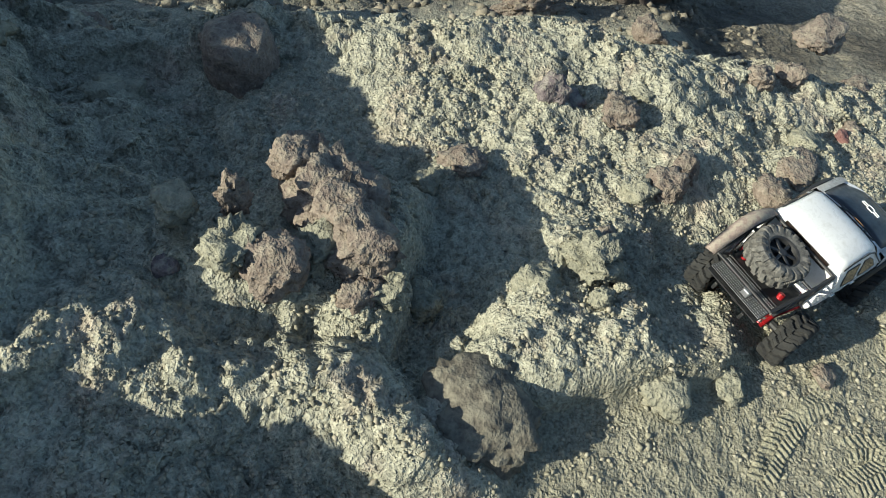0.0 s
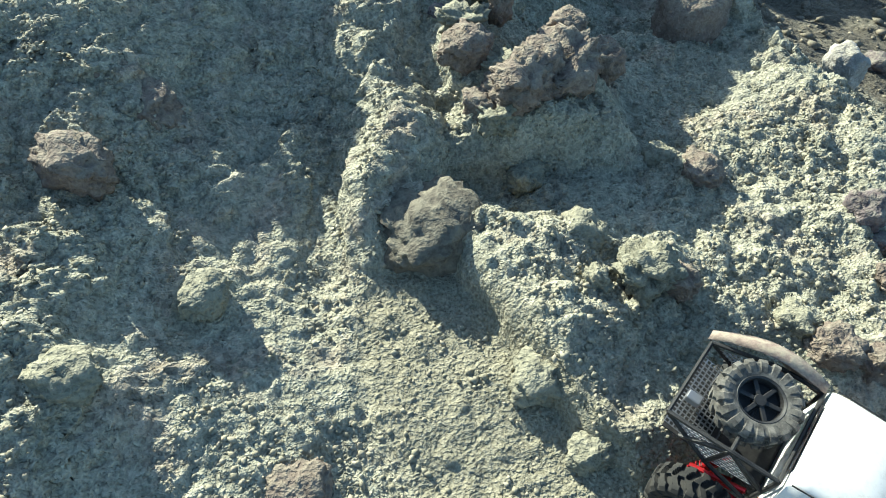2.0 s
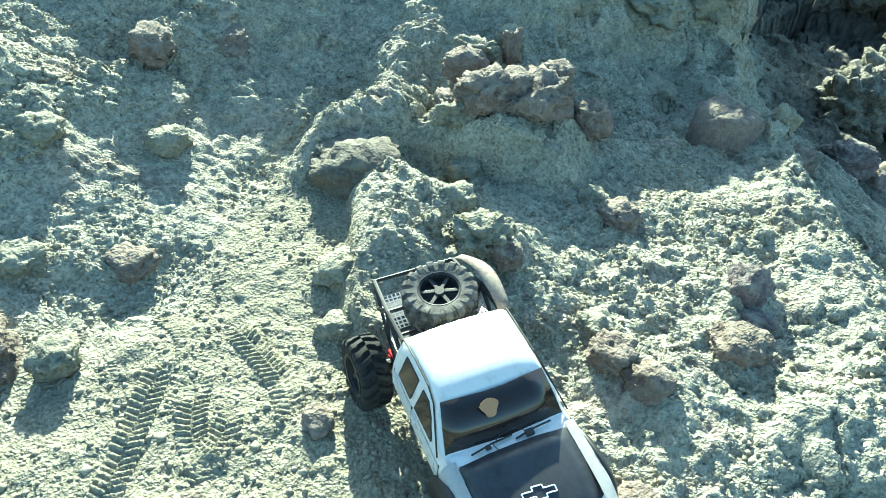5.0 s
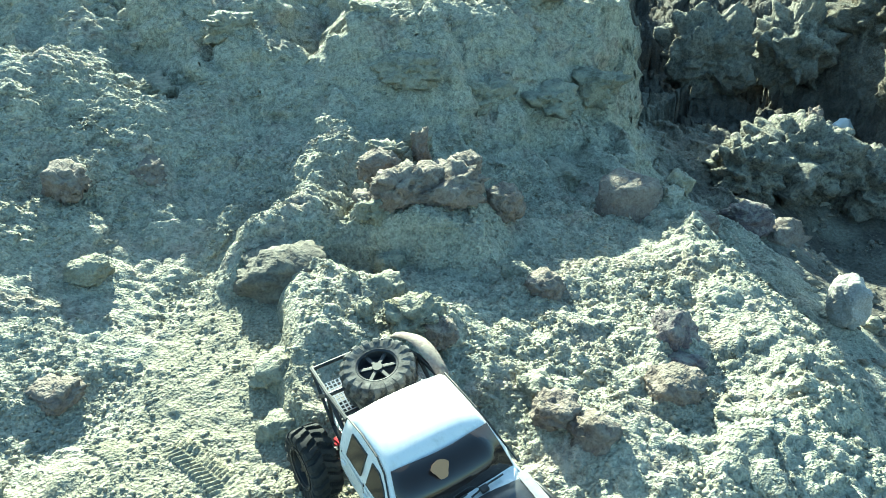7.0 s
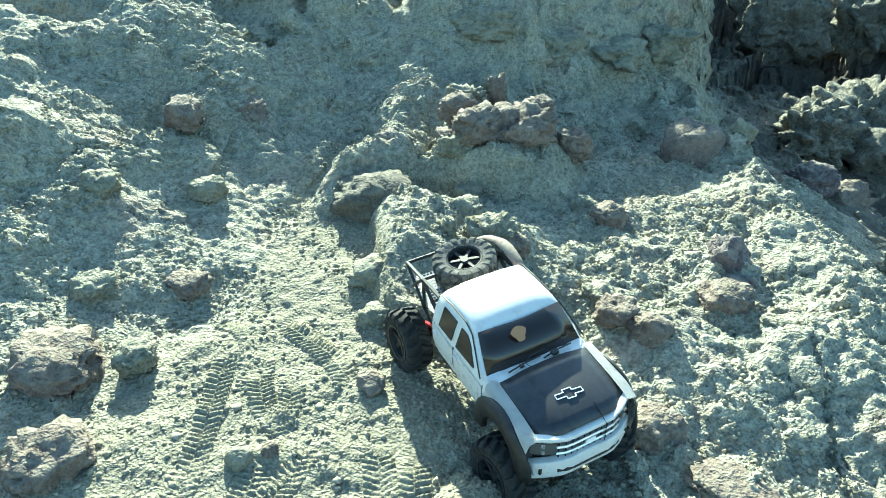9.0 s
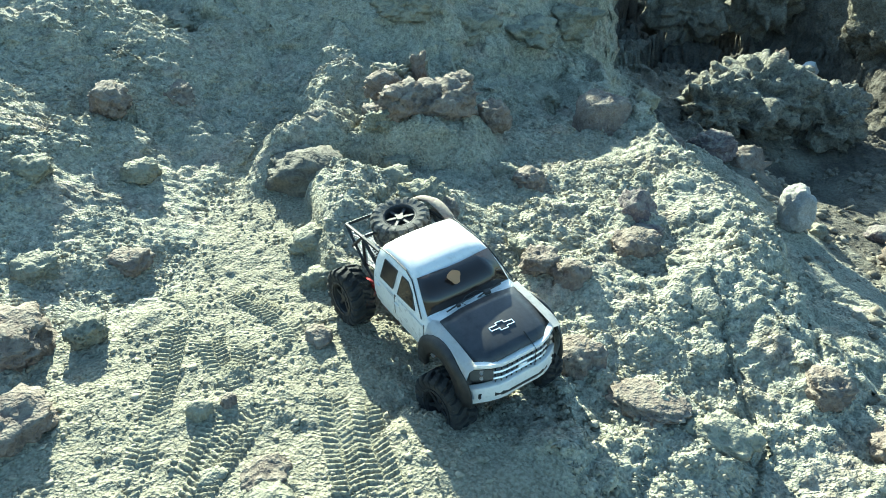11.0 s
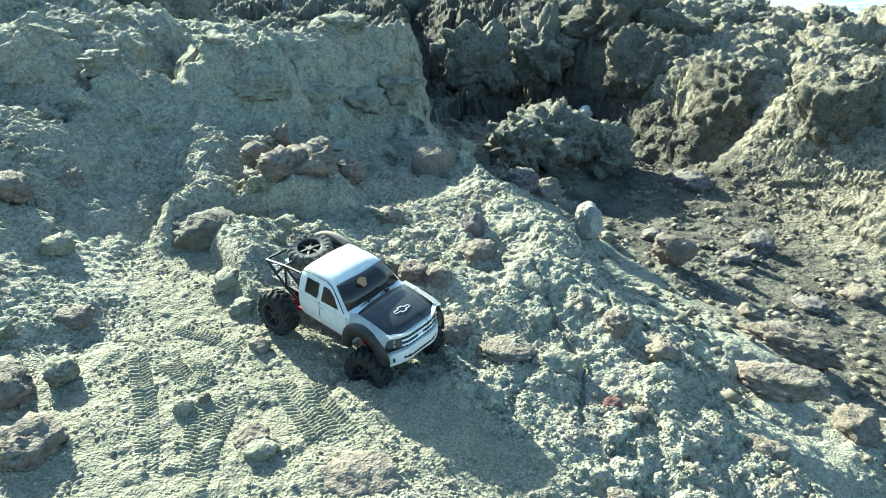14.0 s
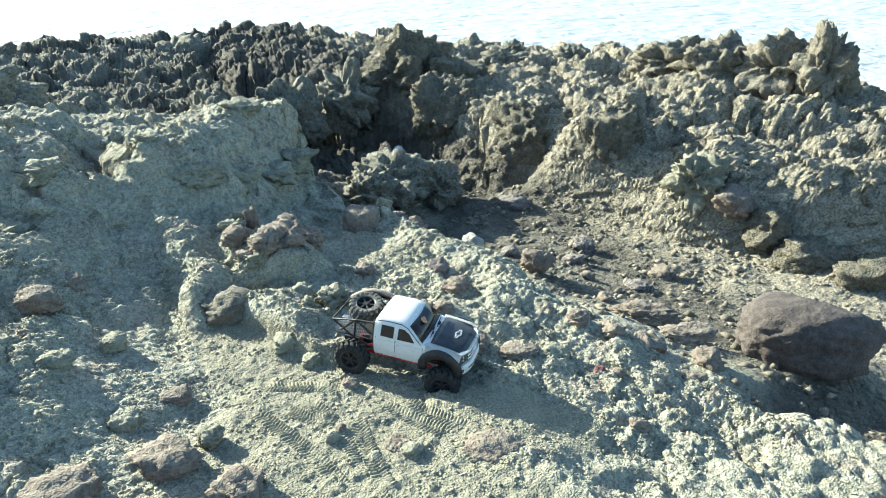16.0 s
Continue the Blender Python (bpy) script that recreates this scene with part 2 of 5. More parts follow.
def broad(x, y):
    """The large forms: shelf, bank, trench, far wall and shore."""
    wob = 0.10 * layers(x, y, 1.1, 5, 3)
    d = (x - 1.5) * 0.93 + (y - 0.3) * 0.36 + wob + 0.14 * (1 - step(-0.5, -0.1, y))
    dw = d - 0.55 * np.maximum(0, 1.2 - y) - 0.12 * step(3.0, 4.0, y) + 0.12 * (1 - step(2.4, 3.0, y))
    z = np.interp(d, [-0.25, -0.05, 0.04, 0.16, 0.30, 0.5, 0.8, 1.1, 2.0, 2.7], [0, 0.025, 0.0, -0.27, -0.37, -0.46, -0.58, -0.68, -0.87, -0.90])
    z = z + np.interp(dw, [2.7, 2.9, 3.05, 3.25, 4.2, 4.8, 5.3], [0, 0.24, 0.46, 0.62, 0.68, 0.80, 0.80])
    # bank that climbs behind the shelf, with a bluff over the chasm
    edge = np.interp(y, [0, 0.5, 1.0, 1.22, 1.41, 1.6, 2.5], [0.85, 1.02, 1.12, 1.22, 1.32, 1.54, 1.68]) + 0.6 * wob
    inside = 1 - step(edge - np.interp(y, [0.9, 1.4, 2.2], [0.7, 0.42, 0.45]), edge, x + 0.14 * layers(x, y, 3.5, 271, 4, 0.6))
    bank = np.interp(y + 0.5 * wob, [-0.05, 0.25, 0.6, 0.9, 1.15, 1.6, 2.4, 4.0], [-0.02, 0.05, 0.18, 0.33, 0.41, 0.38, 0.16, -0.25])
    z = z * step(0.0, 0.35, 1 - inside + np.where(y < 0, 1, 0)) + bank * inside
    z = z + np.interp(x, [-3, -1.2, -0.4, -0.12, 0.05, 0.14, 0.3], [0.33, 0.31, 0.22, 0.165, 0.072, 0.04, 0]) * (0.45 + 0.55 * step(-1.6, -0.4, y)) * (1 - 0.85 * step(0.15, 0.7, y))
    z = z + mound(x, y, 0.52, 0.97, 0.22, 0.08, 0.20) - mound(x, y, 0.165, 0.93, 0.05, 0.03, 0.32, 30) + mound(x, y, -0.03, 0.80, 0.15, 0.09, 0.09) + mound(x, y, 0.35, 0.84, 0.08, 0.09, 0.09) + mound(x, y, -0.36, 0.90, 0.14, 0.06, 0.10) + mound(x, y, -0.33, -0.42, 0.13, 0.10, 0.17) + mound(x, y, -0.52, 0.50, 0.20, 0.13, 0.30)
    # raised crust between the sand and the foot of the bank, and the shelf's fall towards the shore
    z = z + mound(x, y, 0.80, -0.10, 0.13, 0.06, 0.22) - (0.055 * step(1.12, 1.32, x) + 0.07 * step(1.62, 1.80, x)) * (1 - step(-1.0, -0.62, y))
    z = z - mound(x, y, 2.98, 4.50, 0.28, 0.55, 0.60)
    # hollows in the far wall on both sides of its buttress
    z = z - mound(x, y, 4.50, 1.88, 0.30, 0.34, 0.22, -30, 1.5) - mound(x, y, 3.66, 2.80, 0.20, 0.22, 0.16, 0, 1.5) + mound(x, y, 3.98, 2.32, 0.22, 0.24, 0.26, 0, 1.5)
    z = z - mound(x, y, 0.12, 1.2, 0.09, 0.13, 0.35) - mound(x, y, 0.20, 0.50, 0.12, 0.05, 0.18) + mound(x, y, 0.42, 0.28, 0.06, 0.045, 0.14)
    z = z + mound(x, y, 1.28, -0.54, 0.14, 0.045, 0.12) - mound(x, y, 2.50, 2.15, 0.28, 0.20, 0.40)
    z = z + mound(x, y, -0.66, -0.1, 0.22, 0.08, 0.3) + mound(x, y, -1.1, 2.2, 0.75, 0.36, 0.9)
    z = z + mound(x, y, 0.455, 0.075, 0.10, 0.115, 0.15, -20, 1.4) + mound(x, y, 0.375, -0.05, 0.05, 0.065, 0.10) + mound(x, y, 0.60, -0.06, 0.06, 0.02, 0.10)
    # crusted brow over the shelf, and the broken edge of the shelf along the sand
    bx, by = x + 0.5 * wob, y + 0.035 * layers(x, y, 8, 221, 3)
    brow = step(0.10, 0.15, by + 0.04 + 0.10 * np.abs(bx - 0.77)) * (1 - step(0.25, 0.60, by)) * step(0.54, 0.62, bx) * (1 - step(0.88, 1.00, bx))
    z = z + 0.10 * brow
    sd = (bx - 0.52) * 0.90 + (by + 0.14) * 0.44
    along = step(-0.62, -0.52, y) * (1 - step(-0.12, -0.02, y))
    z = z + 0.055 * step(-0.015, 0.02, sd) * (1 - step(0.10, 0.30, sd)) * along
    # ridge north of the chasm
    z = np.maximum(z, -1.2) + step(4.5, 5.4, y + wob * 2) * (1 - step(3.2, 4.0, x)) * np.maximum(0, -0.84 + 0.22 * layers(x, y, 1.0, 33, 3) - z)
    # the shore falls to the sea on the north and east
    far = np.hypot((x - 1.5), y / np.interp(x, [2.5, 4.5], [1.75, 1.35]))
    z = z - 3.0 * step(6.0, 8.4, far + wob) * step(-2.5, 0.5, 0.5 * x + 0.87 * y)
    return z


SKIRTS = []


def ground_height(x, y):
    s = sandy(x, y)
    z = broad(x, y)
    floor = step(-0.42, -0.55, z) * (1 - step(2.4, 3.4, y)) * step(1.7, 2.1, x)
    fine = band(x, y, 0.22, -0.25, 0.30, -1.4, 0.30, 0.34)
    rough = (1 - 0.93 * s) * (1 - 0.6 * floor) * (1 - 0.45 * fine)
    away = step(2.6, 5.0, np.hypot(x - 1.0, y))
    warp = 0.03 * layers(x, y, 9, 131, 3)
    u, v = x + warp, y + 0.03 * layers(x, y, 9, 141, 3)
    broken = 0.35 + 0.9 * step(0.35, 0.65, grain(x * 3.3, y * 3.3, 91))
    z = z - 0.03 * rough + rough * (0.030 * layers(x, y, 3.1, 11, 3) + 0.026 * np.abs(layers(x, y, 9, 21, 5, 0.62)))
    w1, w2 = 0.10 * layers(x, y, 6, 231, 4, 0.6), 0.10 * layers(x, y, 6, 241, 4, 0.6)
    hill = step(0.25, 0.6, y) * (1 - away)
    calm = rough * (1 - mound(x, y, 1.20, -0.50, 0.20, 0.8))
    z = z + calm * (0.14 * lumps(u + w1, v + w2, 0.30, 41, 0.55, 1.3) + 0.16 * lumps(u + 0.4 * w1, v + 0.4 * w2, 0.13, 45, 0.55, 1.4) + 0.15 * lumps(u, v, 0.06, 49, 0.5, 1.4) + 0.12 * lumps(v, u, 0.031, 53, 0.5, 1.2) - 0.018)
    z = z + hill * rough * (0.16 * lumps(u + 2 * w1, v + 2 * w2, 0.5, 251, 0.7, 1.6) - 0.07 + 0.10 * np.abs(layers(0.8 * x + 0.6 * y, 0.3 * (0.8 * y - 0.6 * x), 4.5, 261, 4, 0.6)))
    z = z + rough * (broken * (0.10 * blocks(u, v, 0.12, 161) + 0.18 * blocks(u + 0.3 * warp, v, 0.052, 171) + 0.36 * blocks(x + 0.2 * warp, y, 0.020, 181)) + 0.008 * np.abs(layers(x, y, 38, 151, 3, 0.7)))
    # a long pale crack in the shelf
    for ax, ay, bx, by in ((1.46, -0.42, 1.50, -0.62), (1.50, -0.62, 1.515, -0.80), (1.515, -0.80, 1.47, -0.98)):
        z = z - 0.011 * band(x + 0.25 * warp, y, ax, ay, bx, by, 0.006, 0.007)
    for cx, cy, r, h in SKIRTS:
        near = (np.abs(x - cx) < 3 * r) & (np.abs(y - cy) < 3 * r)
        if near.any():
            z[near] += h * np.exp(-((x[near] - cx) ** 2 + (y[near] - cy) ** 2) / (1.35 * r) ** 2)
    z = z + away * (0.45 * blocks(u + w1, v + w2, 0.9, 67) + 0.45 * blocks(u + 0.6 * w1, v + 0.6 * w2, 0.36, 61) + 0.50 * blocks(u, v, 0.15, 63) + 0.14 * np.abs(layers(x, y, 2.7, 65, 5, 0.65)) - 0.20) * (1 - 0.8 * floor)
    z = z + s * (0.010 * layers(x, y, 7, 81, 4) + 0.004 * step(0.62, 0.85, grain(x * 38, y * 38, 85)) + 0.003 * layers(x, y, 30, 87, 2) + 0.06 * blocks(x, y, 0.021, 201) + 0.05 * blocks(x + warp, y, 0.07, 211))
    return z, s


def spread(core0, core1, cell, growth, near, far):
    """Even spacing in the core, widening outwards to both ends."""
    core = np.arange(core0, core1, cell)
    out = []
    for reach, g in ((near, growth[0]), (far, growth[1])):
        v, stepw, got = 0.0, cell, []
        while v < reach:
            stepw = stepw * (g if v < 11 else 1.4)
            v += stepw
            got.append(v)
        out.append(np.array(got))
    return np.concatenate([(core0 - out[0])[::-1], core, core[-1] + out[1]])


def build_ground():
    gx = spread(-0.40, 1.90, 0.0054, (1.022, 1.0062), 900, 900)
    gy = spread(-1.40, 1.10, 0.0054, (1.05, 1.0066), 900, 900)
    nx, ny = len(gx), len(gy)
    x, y = [a.ravel() for a in np.meshgrid(gx, gy)]
    z, s = ground_height(x, y)
    # push the faces of steep places sideways, for hollows and overhangs
    zz = z.reshape(ny, nx)
    steep = np.hypot(np.gradient(zz, gx, axis=1), np.gradient(zz, gy, axis=0)).ravel()
    push = step(0.5, 1.4, steep) * np.clip(0.012 + 0.012 * np.hypot(x - 1, y), 0, 0.045)
    x2 = x + push * layers(x + 3 * z, y + 2 * z, 7, 101, 3)
    y2 = y + push * layers(x - 2 * z, y + 3 * z, 7, 111, 3)
    co = np.stack([x2, y2, z], 1).astype(np.float32)
    i = np.arange(nx * ny).reshape(ny, nx)
    q = np.stack([i[:-1, :-1], i[:-1, 1:], i[1:, 1:], i[1:, :-1]], -1).reshape(-1, 4)
    me = bpy.data.meshes.new("ground")
    me.vertices.add(len(co))
    me.vertices.foreach_set("co", co.ravel())
    me.loops.add(q.size)
    me.loops.foreach_set("vertex_index", q.ravel().astype(np.int32))
    me.polygons.add(len(q))
    me.polygons.foreach_set("loop_start", np.arange(0, q.size, 4, dtype=np.int32))
    me.polygons.foreach_set("use_smooth", np.ones(len(q), dtype=bool))
    a = me.attributes.new("sand", "FLOAT", "POINT")
    a.data.foreach_set("value", s.astype(np.float32))
    # shade put into the colour of chasm and low trench floor, over dark rubble
    a = me.attributes.new("rock_shade", "FLOAT", "POINT")
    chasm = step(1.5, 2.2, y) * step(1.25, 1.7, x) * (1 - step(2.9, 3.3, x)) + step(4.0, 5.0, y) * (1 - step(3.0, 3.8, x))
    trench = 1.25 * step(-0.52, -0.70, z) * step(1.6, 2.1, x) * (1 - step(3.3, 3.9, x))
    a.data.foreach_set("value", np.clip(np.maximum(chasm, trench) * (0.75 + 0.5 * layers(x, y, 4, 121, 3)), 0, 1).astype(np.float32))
    a = me.attributes.new("buff", "FLOAT", "POINT")
    a.data.foreach_set("value", (step(2.3, 3.4, x + 0.5 * layers(x, y, 2, 191, 3)) * 0.85).astype(np.float32))
    me.update(calc_edges=True)
    me.materials.append(GROUND)
    return tagged(new("ground", me), "olive grey crumbly mudstone shelf with sand and lumps", "ground", kind="structure")


def ground_at(x, y):
    return float(ground_height(np.array([x]), np.array([y]))[0][0])


# ---- sea ----
WATER, tw, bw = shader("sea_water", 0.36, 0.0, (0.42, 0.43, 0.43))
w1 = noise_node(tw, 1.3, 5, 0.6).outputs[0]
w2 = noise_node(tw, 0.25, 3, 0.6).outputs[0]
relief(tw, bw, [(w2, 0.8, 0.6), (w1, 1.0, 0.25)])
bm = bmesh.new()
bmesh.ops.create_grid(bm, x_segments=2, y_segments=2, size=3000)
me = bpy.data.meshes.new("water")
bm.to_mesh(me)
me.materials.append(WATER)
water = tagged(new("water", me), "bright rippled sea behind the rocky shore", "sea", kind="structure")
water.location = (0, 0, -1.9)

# ---- rocks ----
def rock_mesh(name, seed, rough=0.16, sub=4, squash=1.0, facets=4):
    """A worn stone: a ball cut by a few planes, then roughened."""
    rng = random.Random(seed)
    bm = bmesh.new()
    bmesh.ops.create_icosphere(bm, subdivisions=sub, radius=1.0)
    cuts = [(Vector((rng.gauss(0, 1), rng.gauss(0, 1), rng.gauss(0, 1))).normalized(), rng.uniform(0.62, 0.9)) for _ in range(facets)]
    off = Vector((rng.uniform(-50, 50), rng.uniform(-50, 50), rng.uniform(-50, 50)))
    for v in bm.verts:
        p = v.co.copy()
        for n, lim in cuts:
            over = p.dot(n) - lim
            if over > 0:
                p -= n * over * 0.85
        # steep sides and a flattened top, as weathered lumps have
        flat = max(0.05, 1 - p.z * p.z)
        lift = (1 - abs(p.z) ** 3.2) ** (1 / 3.2) / flat ** 0.5 if abs(p.z) < 0.98 else 1.0
        p.x, p.y = p.x * min(lift, 1.35), p.y * min(lift, 1.35)
        k = noise.fractal(p * 1.1 + off, 0.9, 2.1, 4)
        f = noise.fractal(p * 5.0 + off, 0.7, 2.1, 4)
        g = noise.fractal(p * 17.0 + off, 0.8, 2.1, 2)
        gap = noise.voronoi(p * 2.4 + off * 0.3)[0]
        crust = min(1.0, (gap[1] - gap[0]) * 3.5) - 0.6
        p *= 1 + rough * (1.35 * k + 0.7 * f + 0.38 * g + 0.5 * crust)
        v.co = Vector((p.x, p.y, p.z * squash))
    for f in bm.faces:
        f.smooth = True
    me = bpy.data.meshes.new(name)
    bm.to_mesh(me)
    bm.free()
    return me


def rock(name, x, y, sx, sy, sz, seed, material, label, category="rock", lift=0.25, turn=0.0, rough=0.16, sub=4, group="", z=None, facets=4, top=None):
    me = rock_mesh(name, seed, rough, sub, facets=facets)
    me.materials.append(material)
    ob = new(name, me)
    base = ground_at(x, y) - 0.04 * sz if z is None else z
    if top is not None:
        base, lift = top - max(v.co.z for v in me.vertices) * sz, 0.0
    ob.matrix_world = Matrix.LocRotScale((x, y, base + sz * lift), Euler((0, 0, radians(turn))), (sx, sy, sz))
    return tagged(ob, label, category, group)


SHELF = "stones on the shelf"
def stone(x, y, diam, material, label, seed, tall=0.7, wide=1.0, turn=0.0, name="stone", category="stone", lift=0.18, rough=0.15, sub=4, group=SHELF, z=None, facets=4, top=None):
    """Note a stone, so that the ground can rise about its foot; it is built below."""
    r = diam * 0.47
    if z is None:
        SKIRTS.append((x, y, r * (wide + 1) / 2, 0.30 * r * tall))
    STONES.append((name, x, y, r * wide, r, r * tall, seed, material, label, category, lift * 0.12, turn, rough * 1.4, sub, group, z, facets, top))


STONES = []
# boulders by the sand and along the foot of the bank
stone(0.495, -0.11, 0.195, LODE, "large dark brown mudstone boulder sunk in sediment", 3, 0.66, 1.1, 20, "boulder", "boulder", -1.0, 0.13, facets=2, top=0.092)
stone(0.615, 0.13, 0.08, BROWN, "brown rounded stone above the big olive boulder", 5, 0.9, top=0.135)
stone(0.70, 0.03, 0.08, OLIVE, "olive lump of mudstone in the shelf", 6, 0.9)
stone(0.600, 0.268, 0.105, BROWN, "brown rounded stone with a sandy top", 7, 0.8, lift=-2.2, facets=1, top=0.197)
stone(0.695, 0.160, 0.135, BROWN, "brown domed boulder with a crusted sandy top", 8, 0.8, 1.15, 40, "boulder", "boulder", facets=1, rough=0.2, top=0.203)
stone(0.785, 0.225, 0.165, BROWN, "large brown domed boulder in a row of lumps", 9, 0.75, 1.3, 45, "boulder", "boulder", facets=1, rough=0.2, top=0.188)
stone(0.82, 0.315, 0.085, BROWN, "brown knobbly stone in a row of lumps", 10, 0.8, lift=-2.0, facets=1, top=0.185)
stone(0.742, 0.203, 0.09, BROWN, "brown crusted lump between two domed boulders", 182, 0.8, 1.2, 30, facets=1, top=0.19)
stone(0.672, 0.225, 0.085, OLIVE, "olive crumbly crust beside the brown domes", 183, 0.9, 1.2, 20, rough=0.26, facets=1, top=0.165)
stone(0.645, 0.10, 0.085, OLIVE, "knobbly olive lump below the brown domes", 184, 0.9, 1.1, 60, rough=0.24, facets=1, top=0.145)
stone(0.690, 0.372, 0.055, BROWN, "upright brown fin of crusted stone", 185, 1.5, 0.8, 60, rough=0.24, facets=2, top=0.225)
stone(0.605, 0.352, 0.08, OLIVE, "olive crust heaped against the brown stone", 186, 0.8, 1.2, 10, rough=0.28, facets=1, top=0.19)
stone(0.93, 0.33, 0.1, BROWN, "brown knobbly stone at the end of a row", 12, 0.9, lift=0.3, facets=1, top=0.1)
stone(0.67, 0.20, 0.07, OLIVE, "small olive stone among brown lumps", 13, 0.8)
stone(1.255, 0.60, 0.19, BROWN, "smooth brown domed boulder at the foot of the bank", 4, 1.2, 1.05, 30, "boulder", "boulder", 3.2, 0.08, facets=1, top=0.05)
stone(1.40, 0.66, 0.08, OLIVE, "grey stone leaning on the domed boulder", 14, 1.2)
stone(1.065, 0.025, 0.09, BROWN, "pinkish brown rounded stone sunk in the shelf", 15, 0.7, 1.2, 60, top=0.034)
stone(0.895, -0.285, 0.065, BROWN, "small brown rounded stone with a pale top", 16, 1.0, lift=0.3, top=0.082)
stone(1.125, -0.42, 0.085, BROWN, "brown block of stone in the shelf", 17, 0.9, top=0.05)
stone(1.335, -0.130, 0.10, PURPLE, "pointed purple grey stone standing on the shelf", 19, 1.3, 0.9, 10, lift=0.3, facets=7, top=0.078)
stone(1.36, -0.20, 0.06, PURPLE, "reddish purple lumpy stone", 20, 0.7, 1.3)
stone(1.330, -0.300, 0.1, BROWN, "brown rounded stone beside the purple stone", 21, 0.9, 1.1, top=0.05)
stone(1.42, -0.36, 0.06, OLIVE, "olive stone sunk in the crumbly shelf", 22, 0.8)
stone(1.19, -0.46, 0.085, BROWN, "square brown stone beside the truck bonnet", 23, 1.0, lift=0.3, top=0.055)
stone(0.75, -0.175, 0.095, OLIVE, "olive boulder in the shadow behind the truck", 24, 0.8, top=0.095)
stone(0.745, -0.285, 0.05, OLIVE, "pointed pale stone in a shaded pocket", 187, 1.4, 0.9, 30, rough=0.2, facets=5, top=0.10)
stone(0.63, -0.42, 0.1, OLIVE, "dusty olive stone at the edge of the sand", 25, 0.8, 1.2, 45, top=0.055)
stone(0.68, -0.55, 0.075, OLIVE, "olive stone near the rear wheel", 26, 0.7, top=0.03)
stone(0.745, -0.735, 0.055, BROWN, "small pale brown stone beside the rear wheel", 27, 0.7, sub=3)
stone(0.62, -0.945, 0.045, OLIVE, "small pale angular stone lying on the sand", 28, 0.9, sub=3, facets=8, lift=0.5, rough=0.1)
stone(0.655, -0.915, 0.03, BROWN, "small dark angular stone lying on the sand", 29, 0.8, sub=3, facets=8, lift=0.4)
stone(0.775, -1.045, 0.075, BROWN, "flat brown stone half buried in sand", 30, 0.55, 1.0)
stone(0.80, -1.085, 0.06, OLIVE, "flat layered stone half buried in sand", 31, 0.6, 1.2, 20, sub=3)
stone(0.70, -1.06, 0.04, OLIVE, "small mound of damp sand with stone", 32, 0.5, sub=3)
stone(0.195, -0.86, 0.15, BROWN, "large dusty brown boulder half buried at the sand's edge", 33, 0.75, 1.2, -10, "boulder", "boulder", 0.2, facets=1, top=0.066)
stone(0.345, -1.035, 0.13, BROWN, "dusty brown boulder with a flat top at the sand's edge", 34, 0.75, 1.1, 20, "boulder", "boulder", 0.2, facets=1, top=0.052)
stone(0.315, -0.80, 0.08, OLIVE, "olive stone beside the brown boulder", 35, 0.7, top=0.04)
stone(-0.06, -0.92, 0.17, BROWN, "dark brown boulder on the rising ground", 36, 0.7, 1.1, 0, "boulder", "boulder", 0.2)
stone(0.12, -1.12, 0.16, BROWN, "brown boulder with shaded side", 37, 0.7, 1.2, 30, "boulder", "boulder")
stone(1.00, -1.18, 0.125, BROWN, "low smooth sandy brown dome of rock", 38, 0.5, 1.25, -15, top=0.035)
stone(1.34, -0.76, 0.1, BROWN, "brown sloping slab of stone beside the truck", 39, 0.33, 1.4, -20, top=0.0)
stone(1.45, -0.80, 0.09, OLIVE, "olive lump with a hollow under it", 40, 0.7, 1.3, -10)
stone(1.60, -0.96, 0.05, BROWN, "small pale brown round stone", 41, 0.9, sub=3)
stone(1.72, -0.78, 0.09, BROWN, "brown rounded stone on the ridge line", 42, 0.8)
stone(1.64, -0.68, 0.08, BROWN, "pinkish stone on the ridge line", 43, 0.8)
stone(1.49, -1.20, 0.075, BROWN, "light brown round stone at the shelf's edge", 44, 0.8)
stone(1.96, -0.90, 0.13, BROWN, "long brown slab at the lip of the trench", 45, 0.45, 1.5, -25, "boulder", "boulder", top=0.0)
stone(1.86, -1.04, 0.085, BROWN, "weathered brown stone at the lip of the trench", 46, 0.6, 1.3)
stone(1.22, -0.68, 0.09, BROWN, "pinkish brown stone on the shelf", 47, 0.8)
stone(0.92, -0.55, 0.07, OLIVE, "olive stone under the truck", 48, 0.5, sub=3)
stone(1.09, -0.36, 0.075, OLIVE, "pale olive stone among crumbs", 49, 0.9)
stone(0.84, -0.26, 0.12, OLIVE, "yellowish knobbly lump of mudstone", 50, 0.8, rough=0.28)
stone(1.00, 0.08, 0.08, OLIVE, "olive stone by the row of lumps", 52, 0.7)
# rising ground on the other side of the sand
stone(-0.02, 0.175, 0.1, BROWN, "long brown ledge of stone on the rising bank", 53, 0.8, 1.4, -35, "boulder", "boulder", top=0.15)
stone(-0.11, -0.01, 0.11, BROWN, "brown weathered ledge on the rising bank", 54, 0.8, 1.6, -40, "boulder", "boulder", top=0.205)
stone(-0.05, -0.42, 0.09, OLIVE, "olive boulder on the rising ground", 55, 0.7, 1.2)
stone(0.25, -0.55, 0.085, BROWN, "brown stone among crumbs at the sand's edge", 56, 0.6, 1.1)
stone(0.11, -0.66, 0.085, OLIVE, "dusty stone with a hollow below it", 57, 0.7, 1.2)
stone(0.10, -0.245, 0.08, OLIVE, "angular stone on the rising ground", 58, 0.8, 1.3, 50, top=0.09)
